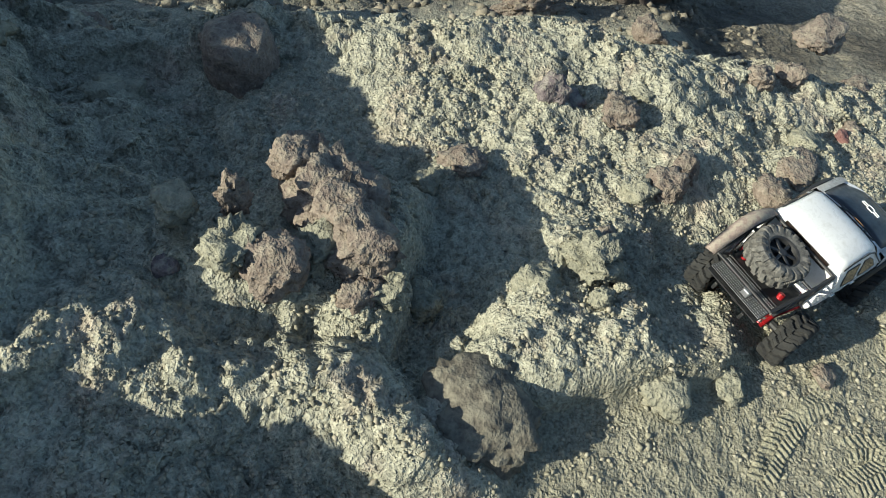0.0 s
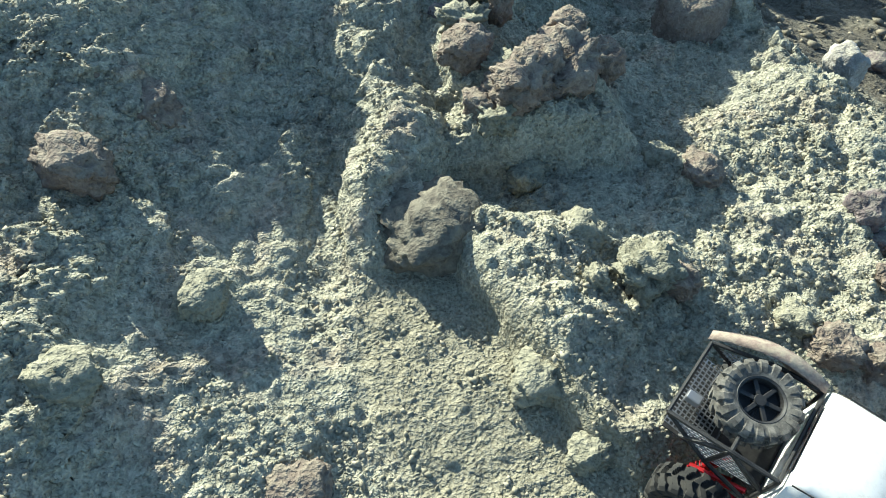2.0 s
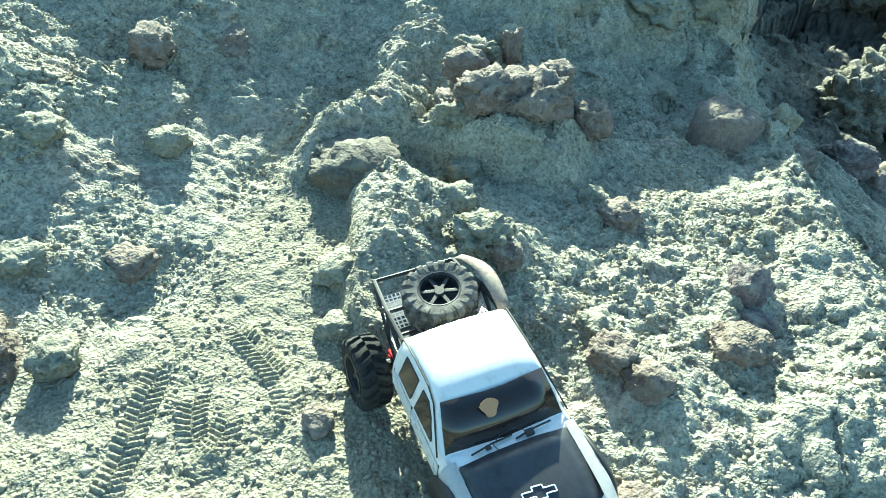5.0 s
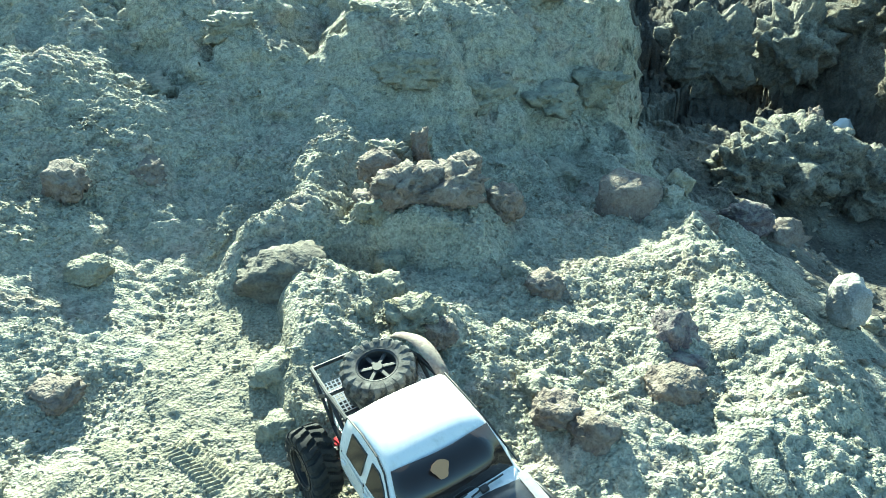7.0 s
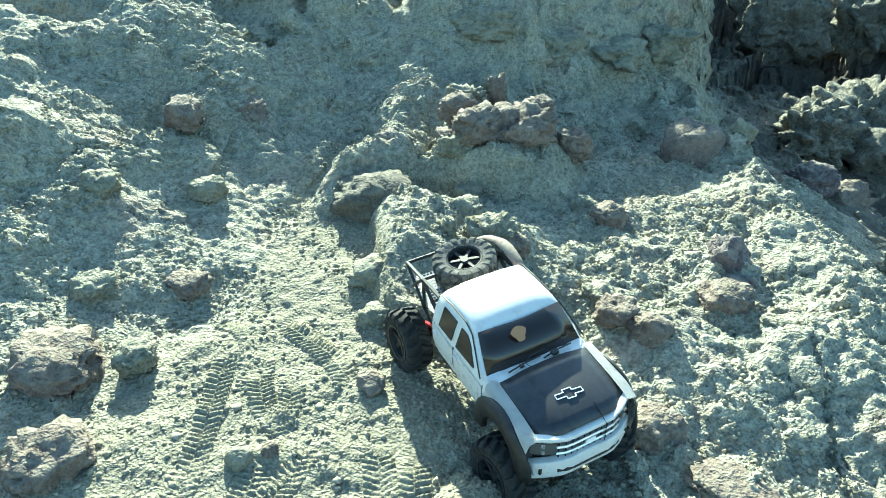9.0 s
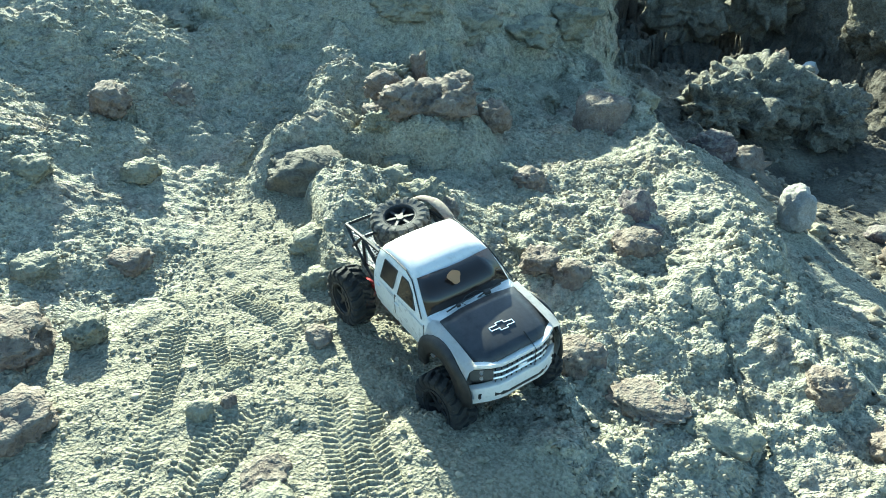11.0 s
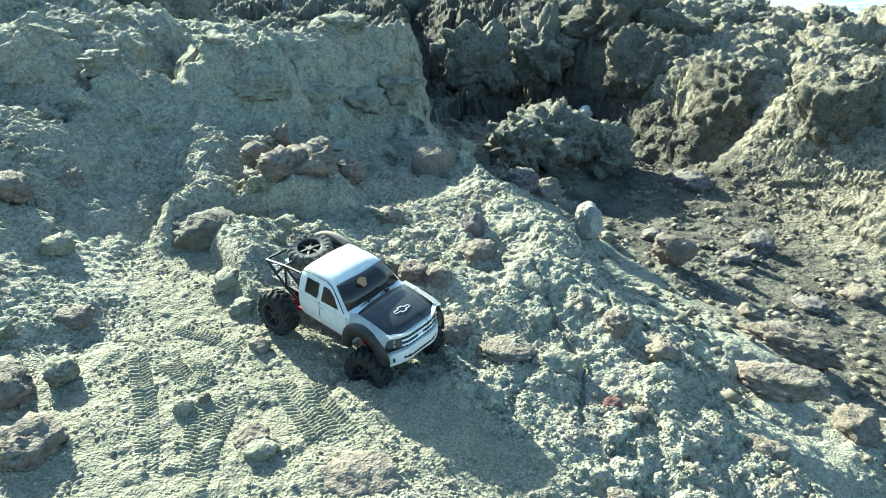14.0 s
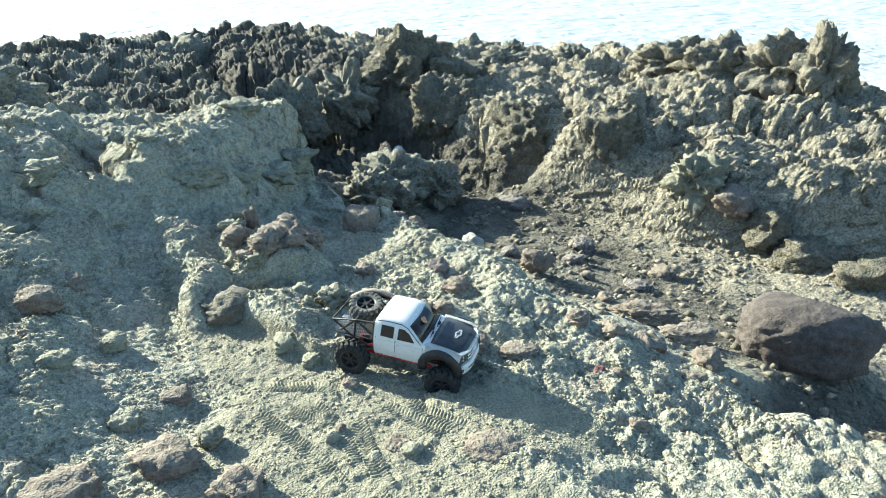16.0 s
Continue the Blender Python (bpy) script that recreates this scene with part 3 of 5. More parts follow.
stone(0.66, 0.46, 0.08, OLIVE, "stone set in the shaded bank", 60, 0.7, top=0.19)
stone(0.56, 0.44, 0.04, PURPLE, "small dark stone on the shaded bank", 61, 0.8, sub=3)
# lumps that stand out of the shaded bank
BANK = "lumps in the bank"
for x, y, d, seed, wide in ((0.55, 0.78, 0.15, 401, 1.3), (0.76, 0.93, 0.17, 402, 1.2), (0.97, 1.10, 0.16, 403, 1.4), (0.36, 0.98, 0.14, 404, 1.1), (1.12, 1.30, 0.20, 405, 1.2), (0.88, 1.42, 0.18, 406, 1.3), (0.60, 1.27, 0.20, 407, 1.2), (-0.05, 0.80, 0.13, 408, 1.3), (1.05, 0.80, 0.12, 409, 1.2), (-0.25, 0.55, 0.18, 410, 1.3)):
    stone(x, y, d, OLIVE, "olive crusted lump standing out of the shaded bank", seed, 0.7, wide, seed * 31 % 180, "stone", "stone", -2.6, 0.24, group=BANK)
stone(1.552, -0.927, 0.038, REDDISH, "small dark red crusted stone on the shelf", 421, 0.7, 1.2, 20, sub=3)
# trench
TRENCH = "stones in the trench"
stone(2.03, 0.86, 0.15, PALE, "pale topped rounded stone at the trench", 62, 1.25, 0.9, 20, "boulder", "boulder", 0.25, 0.10, group=TRENCH, top=-0.335)
stone(2.16, 0.98, 0.10, OLIVE, "grey stone next to the pale stone", 63, 0.8, group=TRENCH)
stone(2.02, 1.76, 0.27, BROWN, "brown wedge shaped boulder before the chasm", 64, 0.95, 1.05, 30, "boulder", "boulder", 0.25, facets=7, group=TRENCH, top=-0.56)
stone(1.84, 1.70, 0.2, PURPLE, "dark grey boulder before the chasm", 65, 0.8, 1.1, 0, "boulder", "boulder", group=TRENCH, top=-0.46)
stone(1.58, 1.25, 0.15, BROWN, "brown stone beneath the bluff", 66, 0.8, group=TRENCH)
stone(2.45, 0.80, 0.17, BROWN, "reddish brown rounded boulder in the trench", 67, 0.9, 1.2, -20, "boulder", "boulder", group=TRENCH, top=-0.5)
stone(2.30, -0.36, 0.17, BROWN, "brown stone on the trench slope", 68, 0.7, group=TRENCH)
stone(3.20, 1.34, 0.20, PURPLE, "dark angular rock on the trench floor", 69, 0.7, facets=8, group=TRENCH)
stone(3.23, 2.35, 0.28, PURPLE, "dark angular block under the cliff", 70, 0.7, 1.2, facets=8, group=TRENCH)
stone(2.95, 1.1, 0.15, PURPLE, "dark rock lying on the trench floor", 71, 0.7, facets=8, group=TRENCH)
stone(2.80, 0.75, 0.12, BROWN, "brown rock lying on the trench floor", 72, 0.7, facets=8, group=TRENCH)
stone(2.60, 0.30, 0.12, BROWN, "rough brown rock on the trench slope", 73, 0.7, facets=8, group=TRENCH)
stone(3.05, 0.55, 0.16, PURPLE, "dark flat rock on the trench floor", 74, 0.5, 1.3, facets=8, group=TRENCH)
stone(3.45, 0.75, 0.20, BROWN, "brown angular rock on the trench floor", 75, 0.6, facets=8, group=TRENCH)
stone(2.52, 1.25, 0.16, PURPLE, "dark rock near the chasm mouth", 76, 0.8, facets=8, group=TRENCH)
stone(3.20, -0.54, 0.49, UMBER, "huge smooth brown boulder lying in the trench", 79, 0.85, 1.5, -27, "boulder", "boulder", 2.8, 0.045, 5, TRENCH, facets=3, top=-0.37)
stone(2.50, -0.55, 0.15, BROWN, "brown stone against the huge boulder", 80, 0.9, group=TRENCH)
stone(2.52, -0.06, 0.17, BROWN, "long reddish brown ledge on the trench slope", 180, 0.6, 2.2, -38, "boulder", "boulder", 0.3, 0.2, 5, TRENCH, facets=6, top=-0.47)
stone(-0.095, 0.225, 0.085, BROWN, "brown knob at the end of a weathered ledge", 181, 0.8, 1.2, -30, top=0.185)
stone(4.22, 1.32, 0.42, OLIVE, "pale knobbly outcrop below the cliff", 81, 1.0, 0.9, 0, "outcrop", "rock", 0.3, 0.25, 5, TRENCH)
stone(4.32, 1.02, 0.30, BROWN, "brown block below the cliff", 82, 0.9, 1, 0, "outcrop", "rock", group=TRENCH, facets=8)
stone(4.45, 0.78, 0.38, BUFF, "olive block below the cliff", 83, 0.9, 1, 0, "outcrop", "rock", group=TRENCH, facets=8)
stone(4.55, 0.45, 0.44, BUFF, "brown ledge of rock by the trench", 84, 0.8, 1.2, 0, "outcrop", "rock", group=TRENCH, facets=8)
stone(4.62, 0.08, 0.42, BUFF, "olive ledge of rock by the trench", 85, 0.8, 1.2, 0, "outcrop", "rock", group=TRENCH, facets=8)
stone(2.62, 3.80, 0.19, BROWN, "upright brown stone standing on the pile", 86, 1.5, 0.8, 20, lift=0.9, facets=8, group="rock pile in the chasm", z=-0.74)
build_ground()
for s in STONES:
    rock(*s)


# chasm pile and skyline crags
def crag(x, y, z, sx, sy, sz, seed, material, label, name="crag", sub=5, jag=0.30, group="crags along the skyline"):
    rng = random.Random(seed)
    off = Vector((rng.uniform(-40, 40), rng.uniform(-40, 40), rng.uniform(-40, 40)))
    bm = bmesh.new()
    bmesh.ops.create_icosphere(bm, subdivisions=sub, radius=1.0)
    for v in bm.verts:
        p = v.co
        gap = noise.voronoi(p * 2.1 + off)[0]
        chip = noise.voronoi(p * 5.5 + off)[0]
        r = 0.66 + (0.30 + jag) * 0.6 * noise.fractal(p * 1.4 + off, 0.8, 2.1, 4) + 0.14 * min(1, 2.2 * (gap[1] - gap[0]))
        r += 0.06 * min(1, 2.2 * (chip[1] - chip[0])) + 0.13 * noise.fractal(p * 4.0 + off, 0.75, 2.1, 4) - 0.10 * max(0, noise.noise(p * 3.1 + off) - 0.15)
        v.co = Vector((p.x * r * sx, p.y * r * sy, p.z * r * sz))
    for f in bm.faces:
        f.smooth = True
    me = bpy.data.meshes.new(name)
    bm.to_mesh(me)
    bm.free()
    me.materials.append(material)
    ob = new(name, me)
    ob.location, ob.rotation_euler = (x, y, z), (0, 0, rng.uniform(0, 6))
    return tagged(ob, label, "crag", group)


def outcrop(x, y, z, sx, sy, sz, seed, label, rough=0.19, material=BUFF):
    """A blocky mass of lit rock at the skyline."""
    ob = rock("outcrop", x, y, sx * 0.85, sy * 0.85, sz * 0.8, seed, material, label, "crag", 0.0, seed * 37, rough, 5, "crags along the skyline", z, 8)
    return ob


PILE = "rock pile in the chasm"
crag(2.25, 2.75, -0.66, 0.42, 0.40, 0.34, 201, CRAG, "dark crusted rock pile in the chasm", group=PILE)
crag(2.60, 3.05, -0.84, 0.36, 0.36, 0.26, 202, CRAG, "dark pitted rock in the chasm", group=PILE)
crag(2.68, 2.80, -0.74, 0.28, 0.30, 0.28, 203, CRAG, "dark shaded rock beside the pile", group=PILE)
crag(1.95, 2.45, -0.62, 0.26, 0.26, 0.24, 204, CRAG, "jagged dark rock under the bluff", group=PILE)
crag(2.05, 5.20, -0.62, 0.50, 0.36, 0.50, 205, CRAG, "dark wall of rock at the back of the chasm", group=PILE)
crag(2.75, 5.30, -0.55, 0.46, 0.36, 0.50, 206, CRAG, "black shaded rock behind the chasm pile", group=PILE)
crag(1.34, 9.18, -0.78, 0.85, 0.73, 0.68, 210, CRAG, "dark jagged crag against the bright sea")
crag(0.04, 8.81, -1.19, 0.88, 0.73, 0.50, 211, CRAG, "low dark crag on the ridge")
crag(2.10, 9.10, -0.84, 0.50, 0.59, 0.59, 212, CRAG, "dark rounded crag on the ridge")
crag(2.76, 9.18, -1.13, 0.66, 0.59, 0.50, 213, CRAG, "broken dark crag on the ridge")
crag(3.25, 9.25, -0.87, 0.44, 0.50, 0.59, 214, CRAG, "dark square topped crag on the ridge")
crag(3.94, 9.18, -1.15, 0.73, 0.59, 0.50, 215, CRAG, "dark crumbling saddle of the ridge")
crag(3.50, 5.40, -0.30, 0.62, 0.6, 0.60, 216, BUFF, "tall dark crag above the chasm")
outcrop(4.05, 5.10, -0.38, 0.5, 0.5, 0.44, 217, "olive shoulder of the tall crag")
outcrop(3.50, 4.30, -0.55, 0.40, 0.5, 0.55, 218, "lit craggy cliff face beside the chasm")
outcrop(3.85, 3.20, -0.52, 0.45, 0.5, 0.45, 219, "yellowish lit cliff buttress over the trench")
outcrop(4.14, 2.30, -0.52, 0.44, 0.40, 0.54, 220, "pale lit buttress of the cliff")
crag(5.35, 6.05, -0.32, 0.40, 0.3, 0.28, 221, CRAG, "small spiky crag on the far edge")
crag(5.85, 5.25, -0.30, 0.30, 0.3, 0.26, 222, CRAG, "low spiky crag on the far edge")
crag(5.0, 5.6, -0.34, 0.5, 0.4, 0.26, 223, CRAG, "dark broken crag on the far edge")
crag(6.15, 3.75, -0.12, 0.55, 0.5, 0.32, 224, RIDGE, "brown outcrop wall at the far edge")
crag(6.25, 3.10, -0.06, 0.5, 0.5, 0.42, 225, RIDGE, "brown outcrop with shaded hollows")
crag(6.35, 2.50, -0.02, 0.46, 0.5, 0.40, 226, RIDGE, "tall brown outcrop at the far edge")
crag(6.42, 2.02, 0.05, 0.36, 0.32, 0.54, 227, RIDGE, "pointed dark crag at the end of the outcrop")
crag(-0.80, 3.0, 0.15, 0.75, 0.8, 0.60, 228, CRAG, "dark shoulder of rock on the bank")

# white scrap in the chasm
FOAM, tf, bf = shader("white_foam", 0.6, 0, (0.8, 0.8, 0.78))
fn = noise_node(tf, 40, 5, 0.6).outputs[0]
relief(tf, bf, [(fn, 0.5, 0.004)])
scrap = rock("plastic_scrap", 3.03, 4.50, 0.075, 0.06, 0.075, 300, FOAM, "crumpled white plastic scrap lying in the chasm", "litter", 0.4, 20, 0.3, 3, facets=6)
scrap.location.z = -0.95
SCARLET, tsc, bsc = shader("faded_red_plastic", 0.5, 0, (0.45, 0.09, 0.07))
tsc.links.new(ramp(tsc, noise_node(tsc, 60, 4, 0.6).outputs[0], [(0.3, (0.30, 0.07, 0.055)), (0.7, (0.55, 0.16, 0.12))]), bsc.inputs["Base Color"])
rock("plastic_scrap", 1.843, -0.355, 0.022, 0.016, 0.012, 301, SCARLET, "small faded red plastic scrap on the shelf's rim", "litter", 0.5, 30, 0.2, 3, facets=6)

# ---- truck ----
PAINT, tp, bp = shader("white_paint", 0.28, 0, (0.80, 0.81, 0.82))
pn = noise_node(tp, 60, 6, 0.7).outputs[0]
tp.links.new(ramp(tp, pn, [(0.25, (0.54, 0.52, 0.48)), (0.48, (0.68, 0.665, 0.64))]), bp.inputs["Base Color"])
tp.links.new(ramp(tp, pn, [(0.3, (0.5, 0.5, 0.5)), (0.6, (0.26, 0.26, 0.26))]), bp.inputs["Roughness"])
BLACK, tk, bk = shader("matt_black_plastic", 0.55, 0, (0.018, 0.018, 0.02))
kn = noise_node(tk, 90, 5, 0.7).outputs[0]
tk.links.new(ramp(tk, kn, [(0.4, (0.010, 0.010, 0.011)), (0.75, (0.035, 0.033, 0.031))]), bk.inputs["Base Color"])
HOOD, thd, bhd = shader("dark_bonnet_paint", 0.38, 0, (0.02, 0.022, 0.028))
hn = noise_node(thd, 45, 6, 0.7).outputs[0]
thd.links.new(ramp(thd, hn, [(0.35, (0.016, 0.018, 0.024)), (0.7, (0.045, 0.045, 0.05))]), bhd.inputs["Base Color"])
thd.links.new(ramp(thd, hn, [(0.3, (0.55, 0.55, 0.55)), (0.65, (0.32, 0.32, 0.32))]), bhd.inputs["Roughness"])
GLASS = shader("tinted_window", 0.10, 0, (0.022, 0.016, 0.014))[0]
CHROME = shader("bright_grille_trim", 0.3, 0.7, (0.62, 0.62, 0.64))[0]
RED = shader("red_anodised_metal", 0.35, 0.6, (0.45, 0.02, 0.025))[0]
STEEL = shader("steel_mesh_panel", 0.4, 0.8, (0.42, 0.42, 0.43))[0]
MARK = shader("white_marking", 0.5, 0, (0.85, 0.85, 0.85))[0]
LAMP = shader("clear_lamp_lens", 0.12, 0.1, (0.10, 0.098, 0.095))[0]
ORANGE = shader("orange_decal", 0.5, 0, (0.36, 0.20, 0.09))[0]
RINGS = shader("worn_grey_metal", 0.45, 0.5, (0.045, 0.045, 0.047))[0]
PALERING = shader("scuffed_bright_metal", 0.5, 0.5, (0.30, 0.30, 0.30))[0]
RUST = stone_material("brown_dusty_panel", (0.16, 0.12, 0.10), (0.24, 0.18, 0.15), (0.31, 0.245, 0.2), (0.34, 0.28, 0.24), 14.0, 0.0006)
RUBBER, tr, br = shader("dusty_rubber", 0.9, 0, (0.03, 0.03, 0.03))
rn = noise_node(tr, 70, 6, 0.7).outputs[0]
tr.links.new(ramp(tr, rn, [(0.4, (0.013, 0.013, 0.013)), (0.8, (0.042, 0.039, 0.032))]), br.inputs["Base Color"])

DUSTY, tdu, bdu = shader("dust_caked_rubber", 0.95, 0, (0.1, 0.1, 0.1))
tdu.links.new(ramp(tdu, noise_node(tdu, 80, 6, 0.7).outputs[0], [(0.35, (0.035, 0.034, 0.032)), (0.7, (0.19, 0.178, 0.155))]), bdu.inputs["Base Color"])

truck = tagged(new("toy_truck"), "white remote controlled pickup truck with black bonnet on the sand", "toy truck")
truck.empty_display_size = 0.1
truck.matrix_world = pose(0.960, -0.655, -0.030, 4.1, 4.1, -45.0)
# the axles twist against the body on the uneven ground
UNDER = truck.matrix_world.inverted() @ pose(0.953, -0.673, -0.029, 0, 8.0, -42.5)
WIDE = 1.06


def part(name, bm, material, parent, label="", smooth=False, wide=WIDE):
    me = bpy.data.meshes.new(name)
    if wide != 1.0:
        bmesh.ops.scale(bm, vec=(1, wide, 1), verts=bm.verts)
    if smooth:
        for f in bm.faces:
            f.smooth = True
    bm.normal_update()
    bm.to_mesh(me)
    bm.free()
    me.materials.append(material)
    ob = new(name, me)
    ob.parent = parent
    return tagged(ob, label)


def group_part(name, parent, label=""):
    ob = new(name)
    ob.empty_display_size = 0.02
    ob.parent = parent
    return tagged(ob, label)


def soften(bm, width, segments=2):
    edges = [e for e in bm.edges if len(e.link_faces) == 2 and e.calc_face_angle(0) > 0.45]
    bmesh.ops.bevel(bm, geom=edges, offset=width, segments=segments, affect="EDGES", profile=0.5, clamp_overlap=True)
    return bm


def box(cx, cy, cz, sx, sy, sz, bevel=0.0, turn=None):
    bm = bmesh.new()
    m = Matrix.Translation((cx, cy, cz))
    if turn:
        m = m @ Euler([radians(a) for a in turn]).to_matrix().to_4x4()
    bmesh.ops.create_cube(bm, size=1.0, matrix=m @ Matrix.Diagonal((sx, sy, sz, 1)))
    return soften(bm, bevel) if bevel else bm


def tube(points, radius, sides=8):
    """A round bar along a line of points, with closed ends."""
    bm = bmesh.new()
    pts = [Vector(p) for p in points]
    rings = []
    for i, p in enumerate(pts):
        d = (pts[min(i + 1, len(pts) - 1)] - pts[max(i - 1, 0)]).normalized()
        a = d.orthogonal().normalized() if abs(d.z) > 0.95 else d.cross(Vector((0, 0, 1))).normalized()
        b = d.cross(a)
        rings.append([bm.verts.new(p + radius * (a * math.cos(k * 2 * math.pi / sides) + b * math.sin(k * 2 * math.pi / sides))) for k in range(sides)])
    for r0, r1 in zip(rings, rings[1:]):
        for k in range(sides):
            bm.faces.new((r0[k], r0[(k + 1) % sides], r1[(k + 1) % sides], r1[k]))
    bm.faces.new(rings[0][::-1])
    bm.faces.new(rings[-1])
    bmesh.ops.recalc_face_normals(bm, faces=bm.faces)
    return bm


def plate(outline, depth, bevel=0.0):
    """A flat plate from an outline of 3D points, thickened along its normal."""
    bm = bmesh.new()
    f = bm.faces.new([bm.verts.new(p) for p in outline])
    bm.normal_update()
    n = f.normal.copy()
    r = bmesh.ops.extrude_face_region(bm, geom=[f])
    bmesh.ops.translate(bm, vec=n * depth, verts=[v for v in r["geom"] if isinstance(v, bmesh.types.BMVert)])
    bmesh.ops.recalc_face_normals(bm, faces=bm.faces)
    return soften(bm, bevel) if bevel else bm


def loft(sections, close=True):
    bm = bmesh.new()
    rings = [[bm.verts.new(p) for p in s] for s in sections]
    n = len(rings[0])
    for a, b in zip(rings, rings[1:]):
        for k in range(n if close else n - 1):
            bm.faces.new((a[k], a[(k + 1) % n], b[(k + 1) % n], b[k]))
    if close:
        bm.faces.new(rings[0][::-1])
        bm.faces.new(rings[-1])
    bmesh.ops.recalc_face_normals(bm, faces=bm.faces)
    return bm


def turned(profile, steps=40):
    """Revolve (radius, y) pairs about the y axis."""
    bm = bmesh.new()
    rings = []
    for k in range(steps):
        a = 2 * math.pi * k / steps
        rings.append([bm.verts.new((r * math.cos(a), y, r * math.sin(a))) for r, y in profile])
    for k in range(steps):
        a, b = rings[k], rings[(k + 1) % steps]
        for i in range(len(profile) - 1):
            bm.faces.new((a[i], b[i], b[i + 1], a[i + 1]))
    bmesh.ops.recalc_face_normals(bm, faces=bm.faces)
    return bm


def join(bm, other):
    me = bpy.data.meshes.new("piece")
    other.to_mesh(me)
    other.free()
    bm.from_mesh(me)
    bpy.data.meshes.remove(me)
    return bm


def half(z, x):
    """Half width of the body side at a height: widest at the belt line."""
    return 0.0885 - 0.010 * max(0, (0.125 - z) / 0.035) ** 2 - 0.30 * max(0, z - 0.158) ** 1.0 * (0.4 if x > 0.10 else 1.0)


# cab shell: rings from the back wall to the foot of the windscreen
def cab_ring(x, top, bottom=0.092):
    zs = [bottom, bottom + 0.012, 0.125, 0.150, 0.163]
    side = [(x, half(z, 0), z) for z in zs]
    up = []
    if top > 0.175:
        w = 0.0885 - 0.36 * (top - 0.165)
        up = [(x, 0.0885 - 0.36 * (top - 0.168) * 0.5, 0.166 + (top - 0.166) * 0.5), (x, w + 0.002, top - 0.008), (x, w - 0.006, top - 0.0015), (x, w * 0.5, top + 0.0015), (x, 0, top + 0.0025)]
    else:
        up = [(x, 0.080, top), (x, 0.074, top + 0.001), (x, 0.060, top + 0.002), (x, 0.035, top + 0.003), (x, 0, top + 0.0035)]
    right = side + up
    return right + [(px, -py, pz) for px, py, pz in right[::-1][1:]]


body = part("cab_shell", loft([cab_ring(-0.071, 0.213), cab_ring(-0.065, 0.221), cab_ring(-0.05, 0.2255), cab_ring(0.0, 0.2275), cab_ring(0.025, 0.2265), cab_ring(0.042, 0.2195), cab_ring(0.066, 0.197), cab_ring(0.088, 0.173), cab_ring(0.104, 0.170)]), PAINT, truck, smooth=True)
body.data.set_sharp_from_angle(angle=radians(35))


def on_side(x, z, s, proud=0.0008):
    """A place on the cab's side; s is +1 for its left, -1 for its right."""
    if z <= 0.163:
        y = half(z, 0)
    else:
        y = 0.0885 - 0.36 * (z - 0.165) * 0.98
    return (x, s * (y + proud), z)


for s in (1, -1):
    for nm, x0, x1, wx in (("front_door", 0.004, 0.092, ((0.010, 0.171), (0.010, 0.2035), (0.028, 0.2035), (0.046, 0.193), (0.064, 0.1725))), ("rear_door", -0.063, 0.000, ((-0.047, 0.171), (-0.047, 0.2035), (-0.006, 0.204), (-0.006, 0.171)))):
        door = part(nm, plate([on_side(x, z, s, 0.0003) for x, z in ((x0, 0.098), (x1 - 0.004, 0.096), (x1, 0.125), (x1, 0.160), (x0, 0.161))], 0.0010, 0.0006), PAINT, truck)
        glass = [on_side(x, z, s, 0.0006) for x, z in wx]
        part("side_window", plate(glass if s > 0 else glass[::-1], 0.0008), GLASS, door, "dark tinted side window")
        rimw = bmesh.new()
        for a, b in zip(glass, glass[1:] + glass[:1]):
            join(rimw, tube([Vector(a) * 1.0, Vector(b) * 1.0], 0.0011, 6))
        part("window_seal", rimw, BLACK, door)
        hx = 0.012 if nm == "front_door" else -0.054
        part("door_handle", box(hx, s * (half(0.150, 0) + 0.002), 0.150, 0.013, 0.0035, 0.0035, 0.001), PAINT, door)
        seam = bmesh.new()
        for a, b in (((x0 - 0.001, 0.097), (x0 - 0.001, 0.163)), ((x0 - 0.001, 0.097), (x1 - 0.003, 0.095)), ((x1 - 0.003, 0.095), (x1 + 0.0015, 0.128)), ((x1 + 0.0015, 0.128), (x1 + 0.001, 0.163))):
            join(seam, tube([on_side(*a, s, 0.0006), on_side(*b, s, 0.0006)], 0.0006, 6))
        part("door_seam", seam, BLACK, door)
    rail = tube([on_side(x, z, s, 0.0012) for x, z in ((-0.068, 0.214), (-0.03, 0.2180), (0.015, 0.2180), (0.038, 0.2115), (0.087, 0.171))], 0.0011, 6)
    part("roof_seam", rail, BLACK, truck)

# windscreen and rear window
ws = [[(0.0435 + 0.008 * (1 - abs(v)), v * 0.0675, 0.2180 + 0.002 * (1 - v * v)), (0.0675 + 0.007 * (1 - abs(v)), v * 0.0735, 0.1955 + 0.002 * (1 - v * v)), (0.0915 + 0.006 * (1 - abs(v)), v * 0.0785, 0.1712 + 0.003 * (1 - v * v))] for v in (-1, -0.6, -0.2, 0.2, 0.6, 1)]
wind = loft(ws, close=False)
bmesh.ops.solidify(wind, geom=wind.faces, thickness=0.0015)
windscreen = part("windscreen", wind, GLASS, truck, "dark tinted windscreen", True)
part("rear_window", box(-0.0715, 0, 0.191, 0.0014, 0.10, 0.030, 0.0005, (0, -12, 0)), GLASS, truck)
part("windscreen_decal", plate([(0.0665 + 0.012 * math.cos(a) * 0.75 + 0.0022, -0.014 + 0.011 * math.sin(a) * (1 + 0.25 * math.cos(3 * a)), 0.2075 - 0.012 * math.cos(a) * 0.66 + 0.003) for a in (k * math.pi / 8 for k in range(16))], 0.0006), ORANGE, windscreen, "orange oval sticker on the glass")

